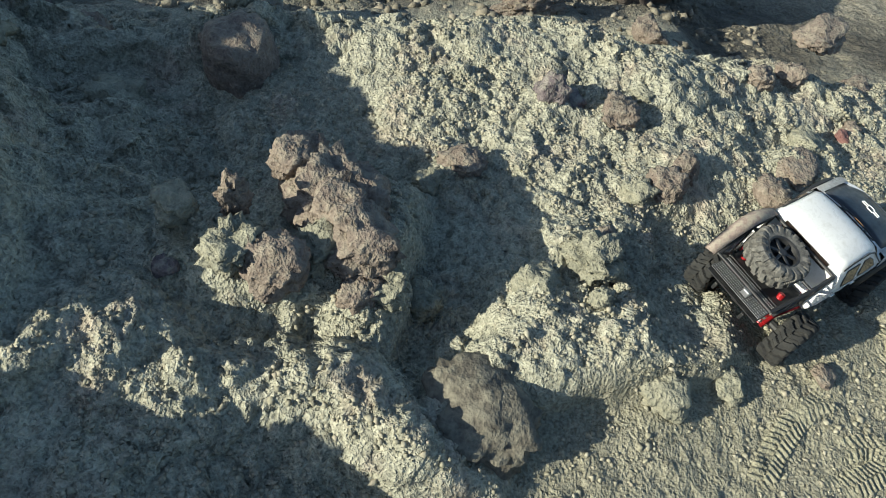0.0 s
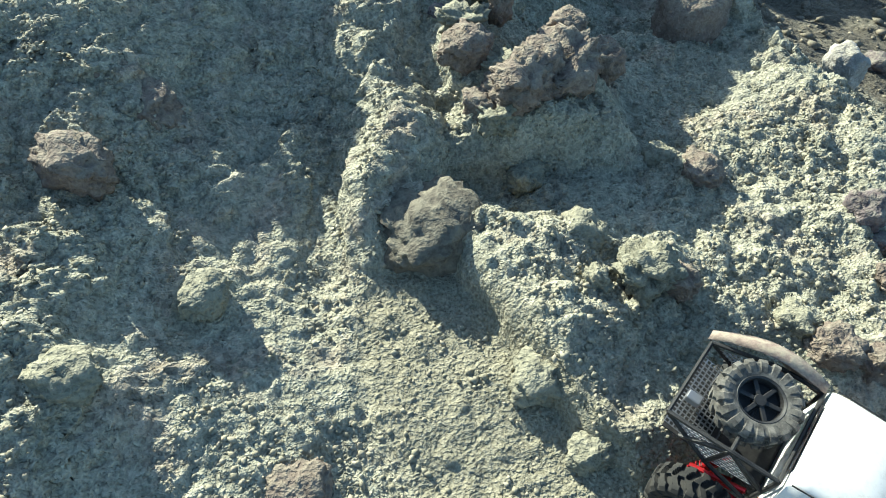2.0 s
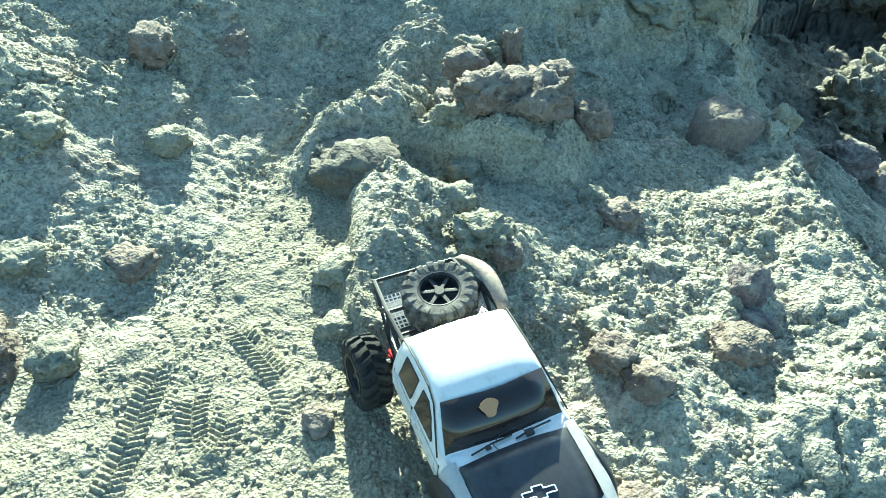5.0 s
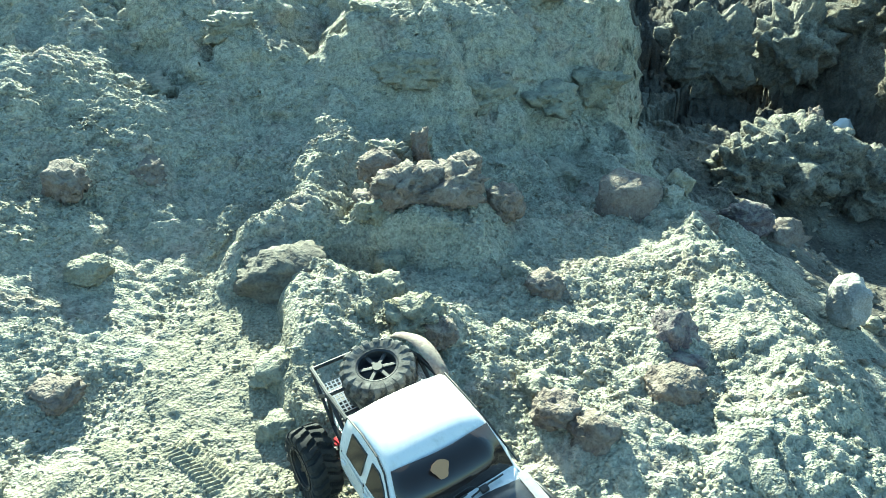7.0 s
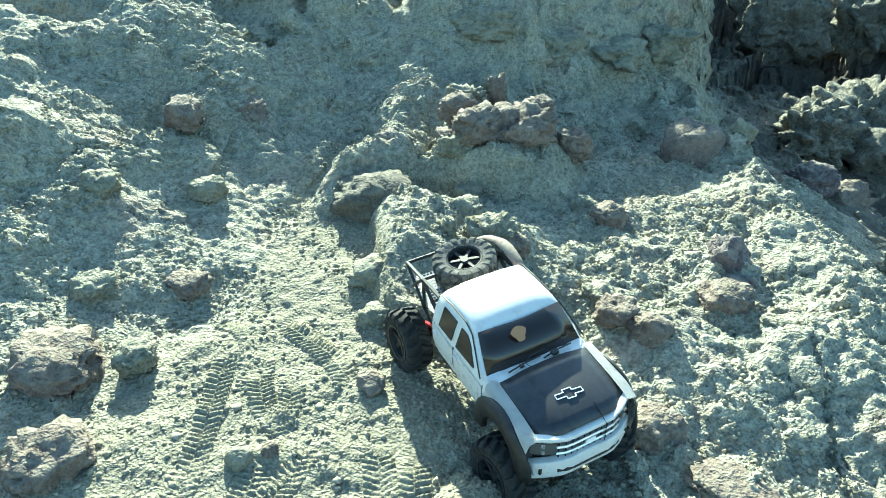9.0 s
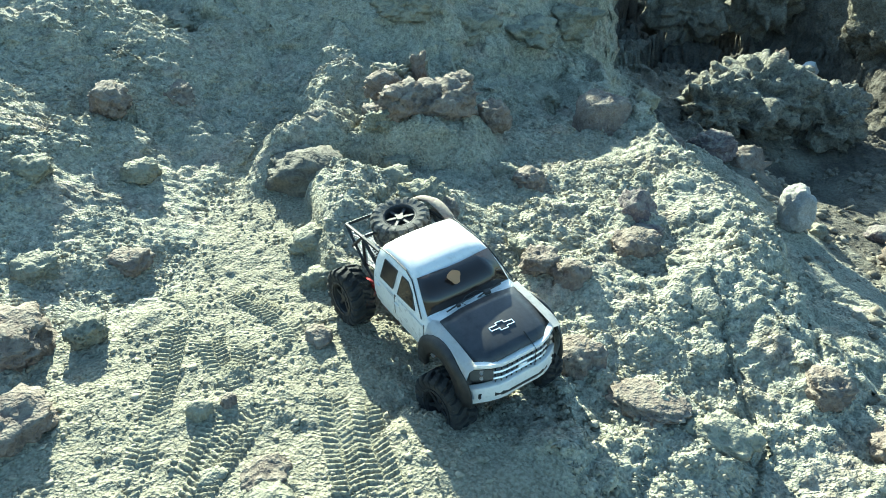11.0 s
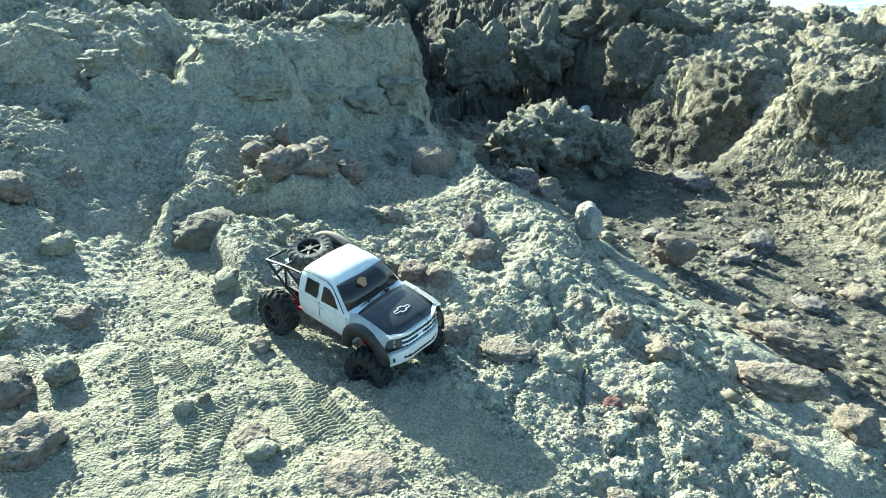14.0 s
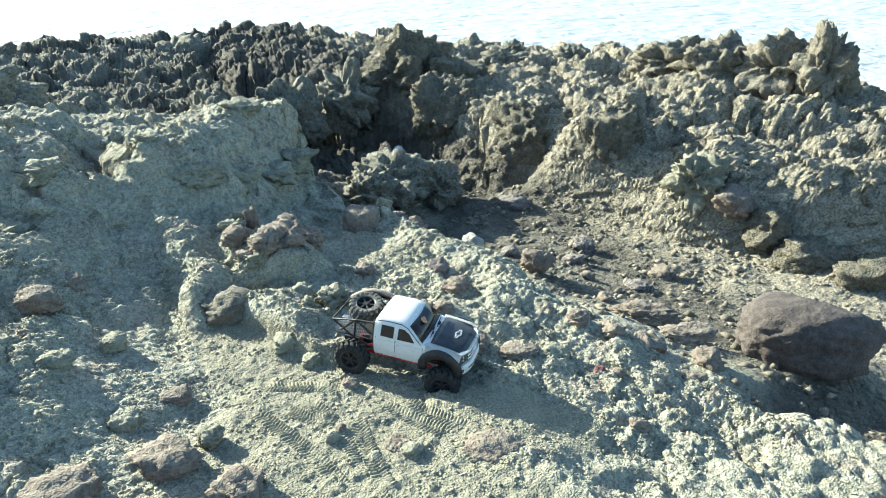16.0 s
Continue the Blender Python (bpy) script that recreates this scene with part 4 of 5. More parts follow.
# bonnet, cowl, wings
def front_line(y):
    return 0.232 - 0.95 * max(0, abs(y) - 0.03) ** 1.6 * 3.2


hood_rows = []
for k in range(9):
    v = -1 + 2 * k / 8
    row = []
    for j in range(7):
        u = j / 6
        x = 0.112 + u * (front_line(v * 0.068) - 0.112 - 0.006)
        crown = 0.0055 * (1 - v * v) + (0.0022 if abs(v) < 0.55 else 0)
        z = 0.1765 + crown - 0.006 * u - 0.012 * u * u * u
        row.append((x, v * (0.070 + 0.004 * u), z))
    hood_rows.append(row)
hb = loft(hood_rows, close=False)
bmesh.ops.solidify(hb, geom=hb.faces, thickness=0.002)
hood = part("bonnet", hb, HOOD, truck, "dusty black bonnet panel", True)
for v in (0.55, -0.55):
    part("bonnet_crease", tube([(0.114 + (front_line(v * 0.068) - 0.12) * u, v * (0.070 + 0.004 * u), 0.1803 - 0.006 * u - 0.012 * u ** 3) for u in (0, 0.25, 0.5, 0.75, 1)], 0.0007, 6), BLACK, hood)


def bow(cx, cy, z, big, w):
    """Outline of a slanted cross, white bars."""
    ring = [(0.36, -0.30), (0.36, -1.0), (-0.36, -1.0), (-0.36, -0.34), (-0.8, -0.34), (-0.8, 0.30), (-0.36, 0.30), (-0.36, 1.0), (0.36, 1.0), (0.36, 0.34), (0.8, 0.34), (0.8, -0.30)]
    bm = bmesh.new()
    ring = [(cx + big * 0.5 * (a + 0.18 * b), cy + big * b) for a, b in ring]
    for (ax, ay), (bx, by) in zip(ring, ring[1:] + ring[:1]):
        join(bm, tube([(ax, ay, z(ax, ay)), (bx, by, z(bx, by))], w, 6))
    return bm


def hood_z(x, y):
    u = (x - 0.112) / 0.114
    v = y / 0.072
    return 0.1765 + 0.0055 * (1 - v * v) + 0.0022 - 0.006 * u - 0.012 * u ** 3 + 0.0004


part("bonnet_mark", bow(0.178, 0, hood_z, 0.020, 0.0009), MARK, hood, "white outlined slanted cross mark")
part("cowl", loft([[(0.0895 + 0.006 * (1 - abs(v)), v * 0.0775, 0.1725 + 0.004 * (1 - v * v)), (0.1135, v * 0.0735, 0.1755 + 0.0062 * (1 - v * v)), (0.1135, v * 0.0735, 0.170), (0.0895, v * 0.0775, 0.166)] for v in (-1, -0.5, 0, 0.5, 1)]), PAINT, truck)
for y0, y1 in ((-0.052, 0.004), (0.006, 0.056)):
    part("wiper", tube([(0.1055, y0, 0.1815), (0.1010, (y0 + y1) / 2, 0.1825), (0.0980, y1, 0.1805)], 0.0014, 6), BLACK, truck)
part("wiper_motor", box(0.105, 0.024, 0.184, 0.009, 0.011, 0.006, 0.0015), BLACK, truck)
part("aerial_wire", tube([(0.104, 0.022, 0.186), (0.094, 0.010, 0.187), (0.096, -0.012, 0.1865), (0.104, -0.024, 0.184), (0.112, -0.020, 0.183)], 0.0006, 5), BLACK, truck)
part("bonnet_pin", box(0.104, -0.030, 0.1825, 0.006, 0.007, 0.004, 0.001), BLACK, truck)

ARCH_X, ARCH_R = 0.153, 0.052
for s in (1, -1):
    def skin(x, z, out=0.0):
        y = 0.0895 - 0.010 * max(0, (0.125 - z) / 0.04) ** 2 - 0.25 * max(0, z - 0.160) - 0.55 * max(0, x - 0.19) ** 1.35
        return (x, s * (y + out), z)
    arc = [(ARCH_X + ARCH_R * math.cos(a) * 1.06, 0.098 + ARCH_R * math.sin(a) * 1.08) for a in (math.pi * (1 - k / 12) for k in range(13))]
    bm = bmesh.new()
    top = []
    for ax, az in arc:
        u = (ax - 0.098) / 0.115
        top.append((min(max(0.104 + u * 0.118, 0.104), 0.226), 0.1745 - 0.006 * u - 0.010 * u ** 3))
    lo = [bm.verts.new(skin(*p)) for p in arc]
    mid = [bm.verts.new(skin(a[0] * 0.5 + b[0] * 0.5, a[1] * 0.35 + b[1] * 0.65, 0.002)) for a, b in zip(arc, top)]
    hi = [bm.verts.new(skin(*p)) for p in top]
    inn = [bm.verts.new((p[0], s * 0.0715, p[1] + 0.0025)) for p in top]
    for a, b in ((lo, mid), (mid, hi), (hi, inn)):
        for k in range(12):
            bm.faces.new((a[k], a[k + 1], b[k + 1], b[k]))
    fr = [bm.verts.new(skin(0.222, z)) for z in (0.098, 0.125)]
    bm.faces.new((lo[-1], fr[0], fr[1], mid[-1]))
    bmesh.ops.solidify(bm, geom=bm.faces, thickness=0.0016)
    bmesh.ops.recalc_face_normals(bm, faces=bm.faces)
    wing = part("front_wing", bm, PAINT, truck, smooth=True)
    fl = bmesh.new()
    rings = []
    for a in (math.pi * (1.04 - 1.08 * k / 16) for k in range(17)):
        c, d = math.cos(a), math.sin(a)
        ring = []
        for rr, oo in ((-0.011, 0.000), (-0.010, 0.0085), (0.008, 0.0095), (0.017, 0.0040), (0.017, 0.001)):
            x, z = ARCH_X + (ARCH_R + rr) * c * 1.06, 0.098 + (ARCH_R + rr) * d * 1.08
            y = 0.0895 - 0.25 * max(0, z - 0.160) - 0.45 * max(0, x - 0.19) ** 1.35
            ring.append((x, s * (y + oo), z))
        rings.append(ring)
    part("wheel_arch_flare", loft(rings), BLACK, wing, "black plastic wheel arch flare", True)
    part("arch_liner", loft([[(ARCH_X + 0.050 * math.cos(a), s * 0.088, 0.098 + 0.050 * math.sin(a)), (ARCH_X + 0.050 * math.cos(a), s * 0.045, 0.098 + 0.050 * math.sin(a)), (ARCH_X + 0.052 * math.cos(a), s * 0.045, 0.098 + 0.052 * math.sin(a)), (ARCH_X + 0.052 * math.cos(a), s * 0.088, 0.098 + 0.052 * math.sin(a))] for a in (math.pi * k / 10 for k in range(11))]), BLACK, wing)
    # lamps
    lamp = part("headlight", loft([[(front_line(s * y) + 0.001 + dx, s * y, z) for dx, z in ((0, 0.131), (0.001, 0.141), (0, 0.153), (-0.01, 0.153), (-0.01, 0.131))] for y in (0.050, 0.058, 0.066, 0.073, 0.0795)]), LAMP, truck, "clear stacked headlight", False)
    for z in (0.136, 0.148):
        part("lamp_bulb", tube([(front_line(0.064) - 0.001, s * 0.064, z), (front_line(0.064) + 0.0018, s * 0.064, z)], 0.0042, 12), CHROME, lamp)
    fog = part("fog_light", box(front_line(0.066) + 0.0035, s * 0.066, 0.1005, 0.004, 0.013, 0.010, 0.001, (0, 0, -s * 24)), BLACK, truck)
    part("fog_lens", box(front_line(0.066) + 0.0056, s * 0.066, 0.1005, 0.001, 0.005, 0.005, 0.0, (0, 0, -s * 24)), MARK, fog)

# grille and bumper
def across(z0, z1, out, ymax, depth, n=9, drop=0.0):
    rows = []
    for k in range(n):
        y = -ymax + 2 * ymax * k / (n - 1)
        x = front_line(y) + out
        e = drop * (y / ymax) ** 2
        rows.append([(x, y, z0 + e), (x + 0.0015, y, (z0 + z1) / 2 + e), (x, y, z1 + e), (x - depth, y, z1 + e), (x - depth, y, z0 + e)])
    return loft(rows)


part("grille_panel", across(0.122, 0.162, -0.005, 0.072, 0.008), BLACK, truck)
part("grille_lip", across(0.155, 0.1625, 0.001, 0.0745, 0.010), PAINT, truck)
for z0, z1 in ((0.1425, 0.1475), (0.1300, 0.1345)):
    part("grille_bar", across(z0, z1, 0.0012, 0.050, 0.006), CHROME, truck, "bright grille bar")
part("grille_mark", box(front_line(0) + 0.002, 0, 0.139, 0.002, 0.016, 0.006, 0.0006), MARK, truck)
for k in range(11):
    y = -0.046 + 0.0092 * k
    part("grille_slat", box(front_line(y) - 0.001, y, 0.138, 0.002, 0.0012, 0.030), BLACK, truck)
bump = across(0.091, 0.1240, 0.006, 0.0855, 0.014, 13, -0.013)
bumper = part("front_bumper", soften(bump, 0.002), PAINT, truck, "white front bumper")
part("bumper_slot", across(0.098, 0.1065, 0.0068, 0.050, 0.004), BLACK, bumper)
part("skid_bar", tube([(0.226, y, 0.094) for y in (-0.05, -0.02, 0.02, 0.05)], 0.0035, 8), RED, truck, "red anodised skid bar")
part("bonnet_strap", tube([(front_line(0.022) + 0.004, 0.022, 0.125), (front_line(0.022) + 0.004, 0.022, 0.160), (0.224, 0.022, 0.1665), (0.205, 0.022, 0.174)], 0.0007, 6), BLACK, truck)

# chassis, links, shock absorbers
part("floor_pan", box(0.03, 0, 0.095, 0.27, 0.120, 0.012, 0.003), BLACK, truck)
for s in (1, -1):
    part("chassis_rail", box(0.0, s * 0.034, 0.083, 0.40, 0.007, 0.018, 0.002), BLACK, truck)
    part("side_slider", tube([(-0.135, s * 0.060, 0.066), (-0.070, s * 0.072, 0.086), (0.085, s * 0.074, 0.086)], 0.0034, 8), RED, truck, "red tubular side slider")
    for x in (0.152, -0.152):
        e = 1 if x > 0 else -1
        part("lower_link", tube([(x - e * 0.012, s * 0.045, 0.050), (x - e * 0.122, s * 0.030, 0.074)], 0.0036, 8), RED, truck, "red aluminium suspension link")
        part("upper_link", tube([(x - e * 0.006, s * 0.018, 0.068), (x - e * 0.092, s * 0.034, 0.084)], 0.003, 8), RED, truck, "red aluminium suspension link")
        shock = part("shock_absorber", tube([(x - e * 0.004, s * 0.056, 0.058), (x - e * 0.018, s * 0.048, 0.098)], 0.0030, 8), STEEL, truck)
        part("shock_body", tube([(x - e * 0.011, s * 0.052, 0.080), (x - e * 0.026, s * 0.044, 0.128)], 0.0062, 10), RED, shock, "red shock body")
        p0, p1 = Vector((x - e * 0.004, s * 0.056, 0.058)), Vector((x - e * 0.022, s * 0.046, 0.115))
        d = (p1 - p0).normalized()
        a = d.orthogonal().normalized()
        b = d.cross(a)
        part("spring", tube([p0 + (p1 - p0) * (k / 64) + 0.0075 * (a * math.cos(k * 0.69) + b * math.sin(k * 0.69)) for k in range(65)], 0.0009, 5), RED, shock)
for x in (0.152, -0.152):
    axle = part("axle", tube([(x, -0.078, 0.055), (x, 0.078, 0.055)], 0.0085, 10), BLACK, truck)
    axle.matrix_local = UNDER
    part("differential", box(x, 0.012, 0.056, 0.034, 0.034, 0.034, 0.008), BLACK, axle)
for s in (1, -1):
    for dz in (0.0, 0.011):
        part("trailing_arm", tube([(-0.158, s * 0.064, 0.066 + dz), (-0.086, s * 0.063, 0.098 + dz)], 0.0038, 8), RED, truck, "red aluminium trailing arm")
part("drive_shaft", tube([(-0.135, 0.008, 0.060), (0.0, 0.004, 0.080), (0.135, 0.008, 0.060)], 0.004, 8), BLACK, truck)
part("gearbox", box(0.01, 0, 0.082, 0.06, 0.045, 0.026, 0.004), BLACK, truck)

# wheels
R_TYRE, W_TYRE = 0.0565, 0.044


def lug(a, y):
    """How proud the tread stands at an angle and a place across the tyre."""
    k = 18 * a / (2 * math.pi) + (0.5 if y < 0 else 0.0)
    v = abs(y)
    inner = (k + 22 * v) % 1.0 < 0.52 and v < 0.0135
    outer = (k + 0.42) % 1.0 < 0.56 and v > 0.0125
    return 1.0 if inner or outer else 0.0


ys = [-0.0205, -0.0185, -0.0160, -0.0137, -0.0125, -0.0095, -0.0065, -0.0035, -0.0008]
ys = ys + [-y for y in ys[::-1]]
tb = bmesh.new()
rings = []
for k in range(216):
    a = 2 * math.pi * k / 216
    row = [(0.030, -0.020), (0.036, -0.0215), (0.0435 + 0.0005 * lug(a, -0.02), -0.0220 - 0.0018 * lug(a, -0.02)), (0.0480 + 0.0015 * lug(a, -0.02), -0.0222 - 0.0020 * lug(a, -0.02))]
    row += [(0.0512 - 8.0 * max(0, abs(y) - 0.014) ** 2 * 4 + 0.0052 * lug(a, y), y) for y in ys]
    row += [(0.0480 + 0.0015 * lug(a, 0.02), 0.0222 + 0.0020 * lug(a, 0.02)), (0.0435 + 0.0005 * lug(a, 0.02), 0.0220 + 0.0018 * lug(a, 0.02)), (0.036, 0.0215), (0.030, 0.020)]
    rings.append([tb.verts.new((r * math.cos(a), y, r * math.sin(a))) for r, y in row])
for k in range(216):
    p, q = rings[k], rings[(k + 1) % 216]
    for n in range(len(p) - 1):
        tb.faces.new((p[n], q[n], q[n + 1], p[n + 1]))
bmesh.ops.recalc_face_normals(tb, faces=tb.faces)


def build_rim():
    bm = turned([(0.0315, -0.021), (0.0335, -0.0195), (0.0335, 0.0195), (0.0315, 0.021), (0.0285, 0.019), (0.027, 0.008), (0.027, -0.008), (0.0285, -0.019), (0.0315, -0.021)], 36)
    for side in (1, -1):
        for k in range(6):
            sp = box(0.0165, side * 0.0135, 0, 0.024, 0.004, 0.0062, 0.001)
            bmesh.ops.rotate(sp, matrix=Euler((0, 2 * math.pi * k / 6, 0)).to_matrix(), verts=sp.verts, cent=(0, 0, 0))
            join(bm, sp)
    join(bm, turned([(0.0001, -0.006), (0.0272, -0.006), (0.0272, 0.006), (0.0001, 0.006)], 28))
    join(bm, turned([(0.0001, -0.017), (0.0075, -0.017), (0.009, -0.013), (0.009, 0.013), (0.0075, 0.017), (0.0001, 0.017)], 20))
    return bm


def build_ring():
    bm = turned([(0.0300, 0.0205), (0.0342, 0.0205), (0.0342, 0.0228), (0.0300, 0.0228), (0.0300, 0.0205)], 36)
    for k in range(12):
        a = 2 * math.pi * k / 12
        join(bm, tube([(0.0321 * math.cos(a), 0.0226, 0.0321 * math.sin(a)), (0.0321 * math.cos(a), 0.0240, 0.0321 * math.sin(a))], 0.0012, 6))
    return bm


def wheel(m, parent_name="wheel"):
    w = group_part(parent_name, truck, "chunky dusty black off-road wheel")
    w.matrix_local = UNDER @ m if parent_name == "wheel" else m
    return w


first = wheel(pose(-0.152, -0.095, 0.0555))
tyre_ob = part("tyre", tb, RUBBER, first, wide=1.0)
rim_ob = part("rim", build_rim(), BLACK, first, "black spoked rim", wide=1.0)
ring_ob = part("beadlock_ring", build_ring(), RINGS, first, wide=1.0)
ring_ob.matrix_local = pose(0, 0, 0, 0, 0, 180)
for nm, m in (("wheel", pose(-0.152, 0.095, 0.0555, 0, 11, 180)), ("wheel", pose(0.152, -0.095, 0.0555, 0, 23, 4)), ("wheel", pose(0.152, 0.095, 0.0555, 0, 7, 184)), ("spare_wheel", pose(-0.142, 0.008, 0.188, 84, 0, 190))):
    w = wheel(m, nm)
    for src, q in ((tyre_ob, pose(0, 0, 0)), (rim_ob, pose(0, 0, 0)), (ring_ob, pose(0, 0, 0, 0, 0, 180))):
        data = src.data
        if nm == "spare_wheel" and src is not rim_ob:
            data = data.copy()
            data.materials[0] = PALERING if src is ring_ob else DUSTY
        c = new(src.name.split(".")[0], data)
        c.parent = w
        c.matrix_local = q

# rear tube cage and bed
cage = group_part("rear_cage", truck, "black tube frame bed with perforated side panels")
for s in (1, -1):
    for pts in ([(-0.078, s * 0.070, 0.198), (-0.140, s * 0.070, 0.192), (-0.226, s * 0.062, 0.168)], [(-0.226, s * 0.062, 0.168), (-0.150, s * 0.066, 0.118), (-0.080, s * 0.070, 0.100)], [(-0.078, s * 0.070, 0.198), (-0.080, s * 0.070, 0.100)], [(-0.140, s * 0.070, 0.192), (-0.150, s * 0.066, 0.118)], [(-0.080, s * 0.070, 0.150), (-0.140, s * 0.070, 0.190)], [(-0.142, s * 0.0715, 0.190), (-0.196, s * 0.066, 0.138)]):
        part("cage_tube", tube(pts, 0.0032, 8), BLACK, cage)
for z, x, w in ((0.168, -0.226, 0.062), (0.198, -0.078, 0.070), (0.192, -0.140, 0.070), (0.118, -0.150, 0.066)):
    part("cross_tube", tube([(x, -w, z), (x, w, z)], 0.003, 8), BLACK, cage)
part("bed_floor", box(-0.150, 0, 0.118, 0.14, 0.118, 0.003, 0.0), BLACK, cage)


def perforated(p00, p10, p01, nu, nv, hole=0.36):
    """A plate of square cells with holes."""
    bm = bmesh.new()
    o, du, dv = Vector(p00), (Vector(p10) - Vector(p00)) / nu, (Vector(p01) - Vector(p00)) / nv
    n = du.cross(dv).normalized() * 0.0008
    for i in range(nu):
        for j in range(nv):
            c = o + du * (i + 0.5) + dv * (j + 0.5)
            outer = [c + du * a + dv * b for a, b in ((-0.5, -0.5), (0.5, -0.5), (0.5, 0.5), (-0.5, 0.5))]
            inner = [c + du * a * hole * 2 + dv * b * hole * 2 for a, b in ((-0.5, -0.5), (0.5, -0.5), (0.5, 0.5), (-0.5, 0.5))]
            vo, vi = [bm.verts.new(p) for p in outer], [bm.verts.new(p) for p in inner]
            for k in range(4):
                bm.faces.new((vo[k], vo[(k + 1) % 4], vi[(k + 1) % 4], vi[k]))
    bmesh.ops.remove_doubles(bm, verts=bm.verts, dist=1e-5)
    bmesh.ops.solidify(bm, geom=bm.faces, thickness=0.0008)
    return bm


for s in (1, -1):
    part("perforated_panel", perforated((-0.215, s * 0.0615, 0.160), (-0.158, s * 0.0650, 0.122), (-0.150, s * 0.0675, 0.186), 10, 9), STEEL, cage, "bare perforated metal panel")
part("perforated_deck", perforated((-0.222, -0.058, 0.132), (-0.222, 0.058, 0.132), (-0.160, -0.058, 0.121), 18, 9), STEEL, cage, "bare perforated metal deck")
part("receiver_box", box(-0.205, -0.012, 0.142, 0.022, 0.014, 0.014, 0.002), STEEL, cage)
# bent bedside panel on the far side of the spare wheel
rows = []
for k in range(13):
    u = k / 12
    x = -0.078 - 0.155 * u
    z = 0.204 + 0.016 * math.sin(u * math.pi) - 0.040 * u ** 2
    rows.append([(x, 0.070 + 0.012 * math.sin(u * math.pi), z - 0.030 * math.sin(min(1, u * 1.2 + 0.2) * math.pi)), (x, 0.086 + 0.006 * math.sin(u * math.pi), z - 0.006), (x, 0.080, z + 0.002), (x, 0.066, z - 0.001), (x, 0.068, z - 0.004)])
part("bedside_panel", loft(rows), RUST, truck, "bent dusty brown bedside panel", True)

# ---- loose crumbs ----
def crumbs(name, count, seed, x0, x1, y0, y1, small, large, material, label, on_sand, power=2.5):
    """Small angular crumbs strewn over the ground, one mesh."""
    rng = np.random.default_rng(seed)
    px, py = rng.uniform(x0, x1, count), rng.uniform(y0, y1, count)
    clump = grain(px * 6, py * 6, 301) + 0.5 * grain(px * 17, py * 17, 302)
    keep = (clump > 0.62) & ((sandy(px, py) < 0.5) | (rng.uniform(0, 1, count) < on_sand))
    px, py = px[keep], py[keep]
    n = len(px)
    pz, _ = ground_height(px, py)
    size = small + (large - small) * rng.uniform(0, 1, n) ** power
    ico = np.array([(1, 0, 0), (-1, 0, 0), (0, 1, 0), (0, -1, 0), (0, 0, 1), (0, 0, -1)]) * 1.15
    tri = np.array([(0, 2, 4), (2, 1, 4), (1, 3, 4), (3, 0, 4), (2, 0, 5), (1, 2, 5), (3, 1, 5), (0, 3, 5)])
    v = (ico[None] * rng.uniform(0.6, 1.25, (n, 6, 1)) + rng.uniform(-0.22, 0.22, (n, 6, 3))) * rng.uniform(0.6, 1.15, (n, 1, 3))
    a = rng.uniform(0, 6.28, n)
    ca, sa = np.cos(a)[:, None], np.sin(a)[:, None]
    v = np.stack([v[..., 0] * ca - v[..., 1] * sa, v[..., 0] * sa + v[..., 1] * ca, v[..., 2] * 0.65], -1)
    v = v * size[:, None, None] / 2 + np.stack([px, py, pz + size * 0.07], 1)[:, None]
    me = bpy.data.meshes.new(name)
    faces = (tri[None] + 6 * np.arange(n)[:, None, None]).reshape(-1, 3)
    me.vertices.add(n * 6)
    me.vertices.foreach_set("co", v.reshape(-1).astype(np.float32))
    me.loops.add(faces.size)
    me.loops.foreach_set("vertex_index", faces.ravel().astype(np.int32))
    me.polygons.add(len(faces))
    me.polygons.foreach_set("loop_start", np.arange(0, faces.size, 3, dtype=np.int32))
    me.update(calc_edges=True)
    me.materials.append(material)
    return tagged(new(name, me), label, "gravel", kind="stuff")


def crumb_material(name, stops):
    m, t, b = shader(name, 0.95)
    geo = t.nodes.new("ShaderNodeNewGeometry")
    n = noise_node(t, 160, 2, 0.5).outputs[0]
    t.links.new(mix(t, 0.35, ramp(t, geo.outputs["Random Per Island"], stops), ramp(t, n, [(0.3, (0.12, 0.11, 0.08)), (0.7, (0.46, 0.42, 0.31))])), b.inputs["Base Color"])
    relief(t, b, [(n, 0.6, 0.002)])
    return m


SANDY, ts, bs = shader("pressed_sand", 0.95)
s_grit = noise_node(ts, 175.0, 2, 0.5).outputs[0]
ts.links.new(ramp(ts, s_grit, [(0.3, (0.155, 0.145, 0.10)), (0.7, (0.31, 0.29, 0.205))]), bs.inputs["Base Color"])
relief(ts, bs, [(s_grit, 1.0, 0.005)])
CRUMB = crumb_material("mudstone_crumbs", [(0.0, (0.17, 0.16, 0.115)), (0.4, (0.27, 0.255, 0.185)), (0.75, (0.30, 0.265, 0.20)), (1.0, (0.36, 0.34, 0.26))])
RUBBLE = crumb_material("trench_rubble", [(0.0, (0.05, 0.044, 0.036)), (0.5, (0.11, 0.094, 0.072)), (0.85, (0.17, 0.14, 0.108)), (1.0, (0.27, 0.24, 0.19))])
crumbs("gravel", 90000, 5, -0.4, 1.95, -1.45, 0.75, 0.0022, 0.016, CRUMB, "loose angular mudstone crumbs strewn over the shelf", 0.5, 4.0)
crumbs("gravel", 15000, 6, 2.0, 4.6, -1.2, 3.2, 0.007, 0.075, RUBBLE, "loose broken stones on the trench floor", 1.0, 8.0)


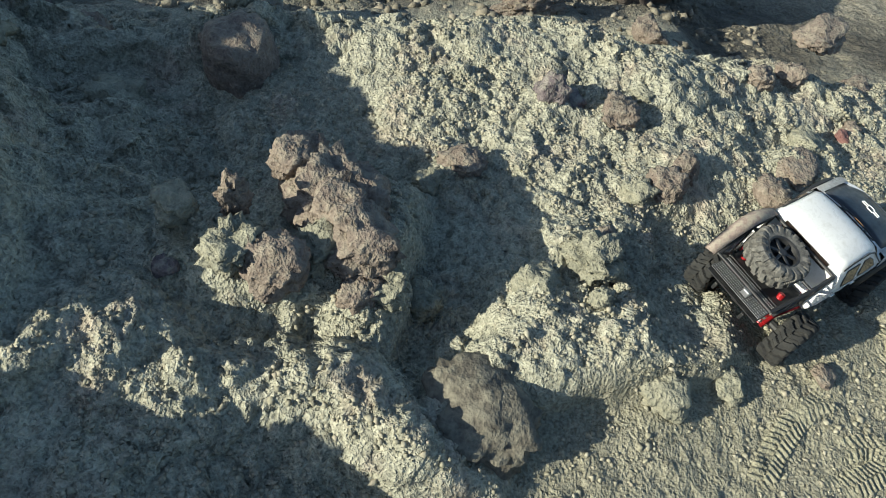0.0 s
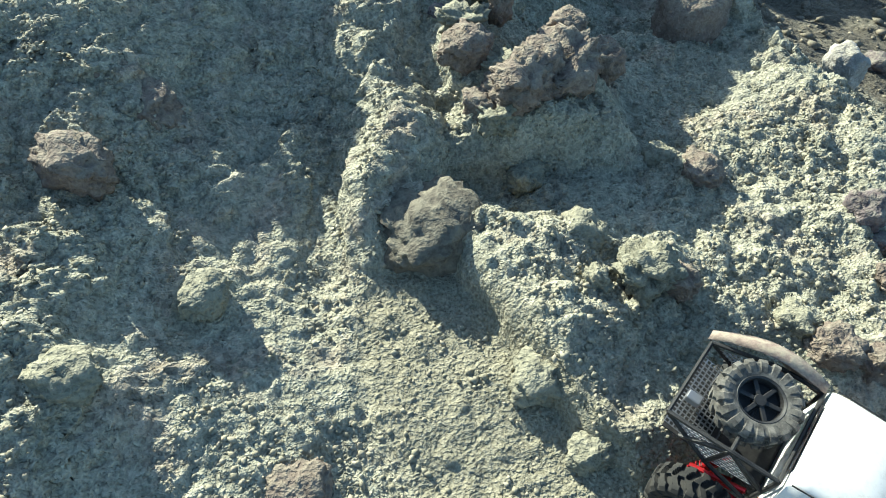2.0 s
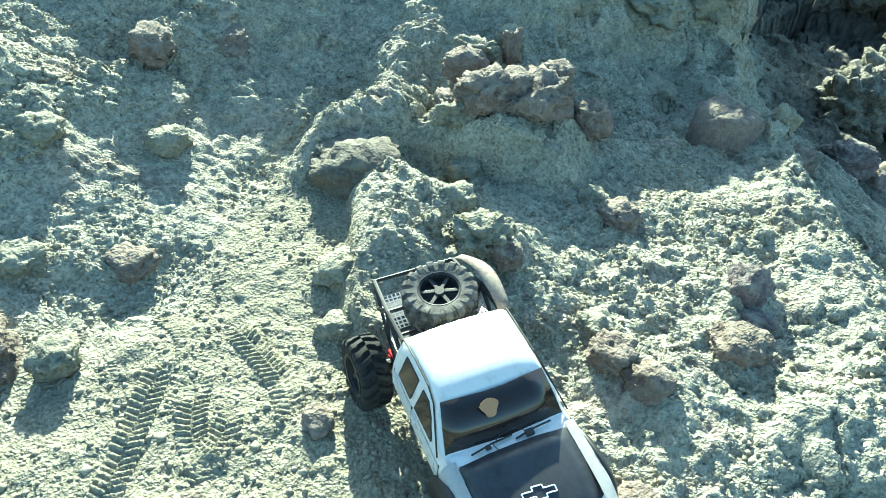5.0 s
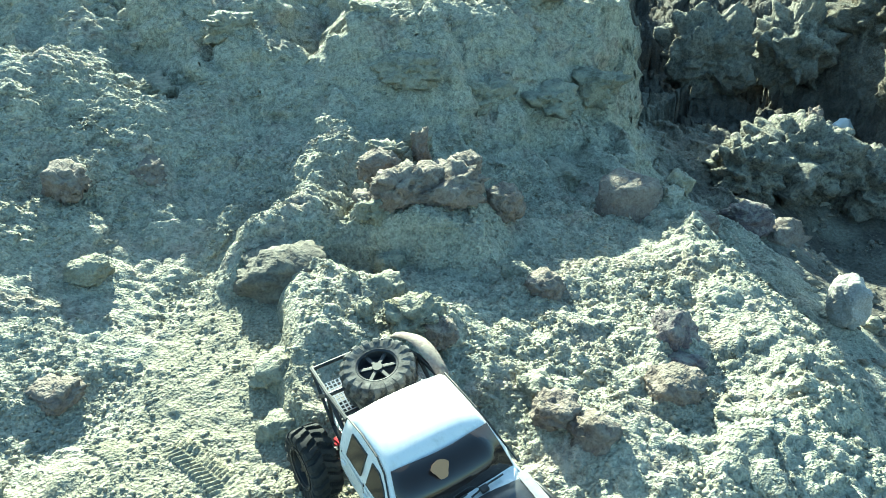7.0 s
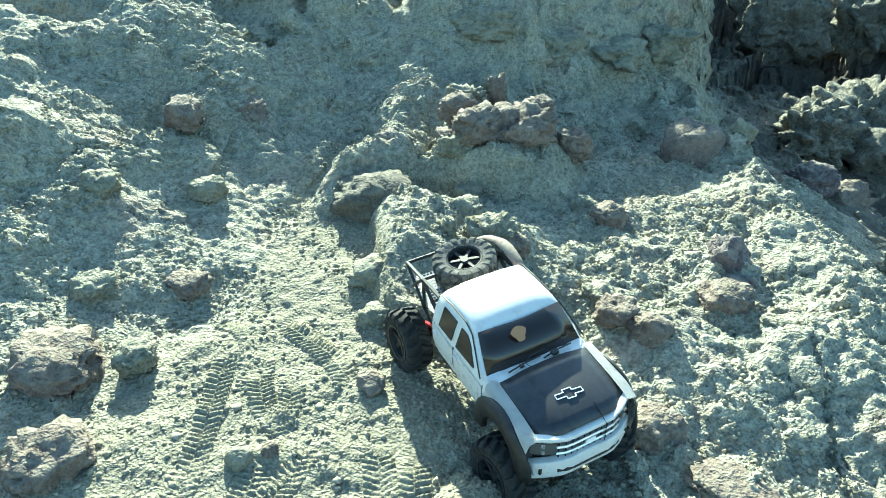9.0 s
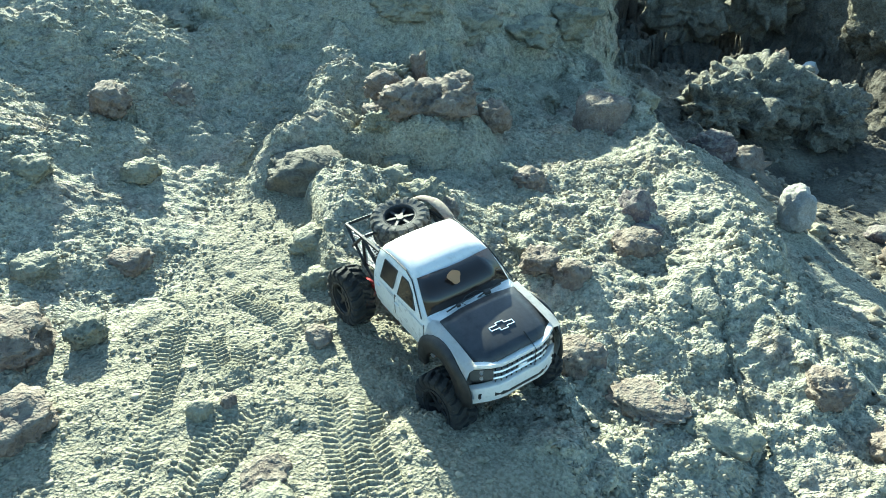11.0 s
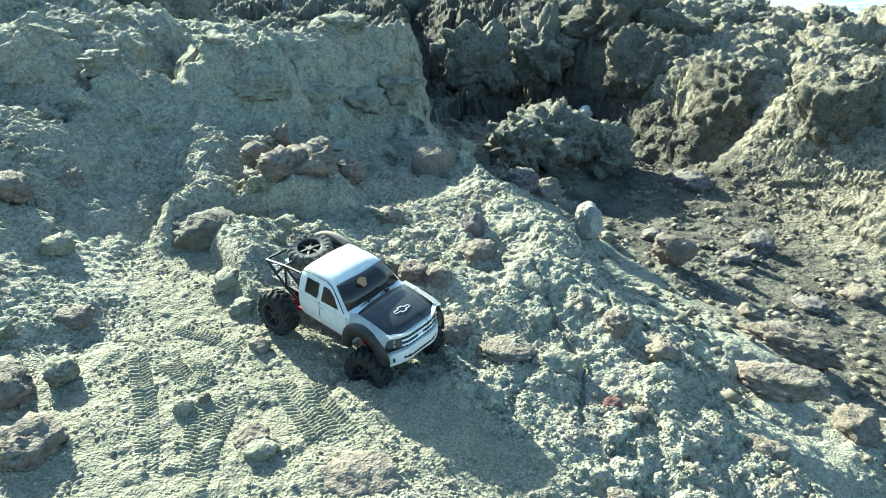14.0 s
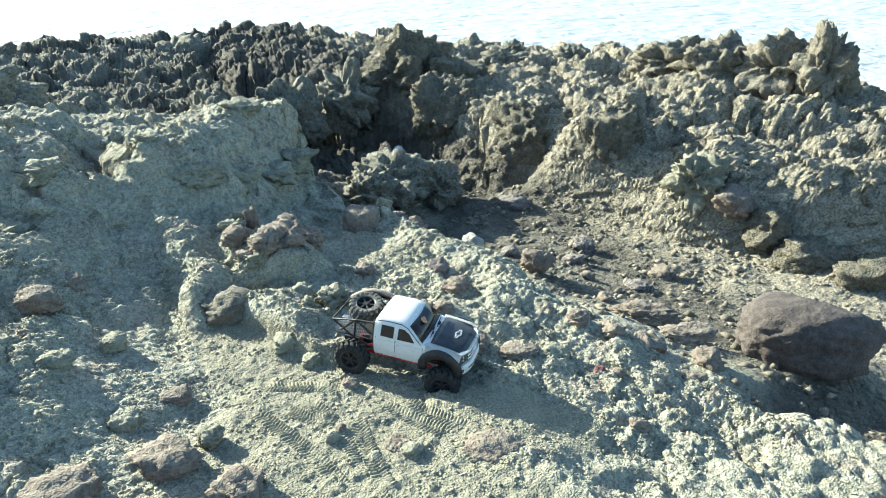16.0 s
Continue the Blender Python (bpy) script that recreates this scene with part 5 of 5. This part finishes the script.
# ---- tyre marks in the sand ----
def tread(points, width, pitch, bm):
    """A strip of herringbone ridges that a lugged tyre has pressed along a curve."""
    pts = np.array(points, float)
    for _ in range(3):
        mid = np.empty((2 * len(pts) - 2, 2))
        mid[0::2], mid[1::2] = 0.75 * pts[:-1] + 0.25 * pts[1:], 0.25 * pts[:-1] + 0.75 * pts[1:]
        pts = np.concatenate([pts[:1], mid, pts[-1:]])
    run = np.concatenate([[0], np.cumsum(np.hypot(*np.diff(pts, axis=0).T))])
    s = np.arange(0, run[-1], pitch / 5)
    cx, cy = np.interp(s, run, pts[:, 0]), np.interp(s, run, pts[:, 1])
    tx, ty = np.gradient(cx), np.gradient(cy)
    ln = np.hypot(tx, ty)
    w = np.array([-1.1, -1.0, -0.8, -0.6, -0.4, -0.2, -0.06, 0.06, 0.2, 0.4, 0.6, 0.8, 1.0, 1.1])
    gx = cx[:, None] - (ty / ln)[:, None] * w * width / 2
    gy = cy[:, None] + (tx / ln)[:, None] * w * width / 2
    z = ground_height(gx.ravel(), gy.ravel())[0].reshape(gx.shape)
    soft = z.copy()
    k = np.ones(7) / 7
    for c in range(len(w)):
        soft[3:-3, c] = np.convolve(z[:, c], k, "valid")
    phase = s[:, None] / pitch + 0.75 * np.abs(w) + np.where(w > 0, 0.5, 0.0) + 0.12 * layers(gx, gy, 40, 401, 2)
    ridge = step(0.25, 0.75, 0.5 + 0.5 * np.cos(2 * np.pi * phase)) * (0.45 + 0.55 * step(0.3, 0.55, grain(gx * 21, gy * 21, 402)))
    ends = np.minimum(1, np.minimum(s, s[-1] - s) / 0.03)[:, None]
    patch = step(0.12, 0.4, grain(gx * 12, gy * 12, 403)) * ends
    z = soft + 0.0005 + 0.0048 * ridge * (np.abs(w) < 1.02) - 0.006 * (1 - patch) - 0.008 * (np.abs(w) > 1.02)
    rows = [[bm.verts.new((gx[a, b], gy[a, b], z[a, b])) for b in range(len(w))] for a in range(len(s))]
    for p, q in zip(rows, rows[1:]):
        for b in range(len(w) - 1):
            bm.faces.new((p[b], p[b + 1], q[b + 1], q[b]))


bm = bmesh.new()
tread([(0.50, -0.60), (0.60, -0.645), (0.68, -0.70), (0.775, -0.84)], 0.046, 0.0115, bm)
tread([(0.455, -0.72), (0.51, -0.86), (0.56, -0.99), (0.60, -1.18), (0.62, -1.36)], 0.046, 0.0115, bm)
tread([(0.72, -0.84), (0.705, -0.94), (0.69, -1.05), (0.69, -1.20)], 0.050, 0.0115, bm)
tread([(0.81, -0.86), (0.87, -0.98), (0.925, -1.09), (0.95, -1.22)], 0.050, 0.0115, bm)
tread([(0.60, -0.74), (0.64, -0.82), (0.61, -0.90)], 0.046, 0.0115, bm)
tread([(0.52, -0.70), (0.55, -0.77), (0.60, -0.84), (0.68, -0.87)], 0.046, 0.0105, bm)
tread([(0.645, -0.93), (0.665, -1.00), (0.665, -1.08)], 0.055, 0.0115, bm)
tread([(0.87, -0.86), (0.905, -0.95), (0.965, -1.05), (0.99, -1.11)], 0.050, 0.0115, bm)
tread([(0.645, -1.13), (0.66, -1.20), (0.665, -1.36)], 0.050, 0.0125, bm)
tread([(0.56, -1.06), (0.58, -1.20), (0.57, -1.36)], 0.046, 0.0125, bm)
tread([(0.36, -0.62), (0.44, -0.64), (0.50, -0.70), (0.545, -0.80)], 0.046, 0.0115, bm)
bmesh.ops.recalc_face_normals(bm, faces=bm.faces)
for f in bm.faces:
    f.smooth = True
me = bpy.data.meshes.new("tyre_marks")
bm.to_mesh(me)
me.materials.append(SANDY)
tagged(new("tyre_marks", me), "herringbone tyre marks pressed into damp sand", "tracks", kind="stuff")
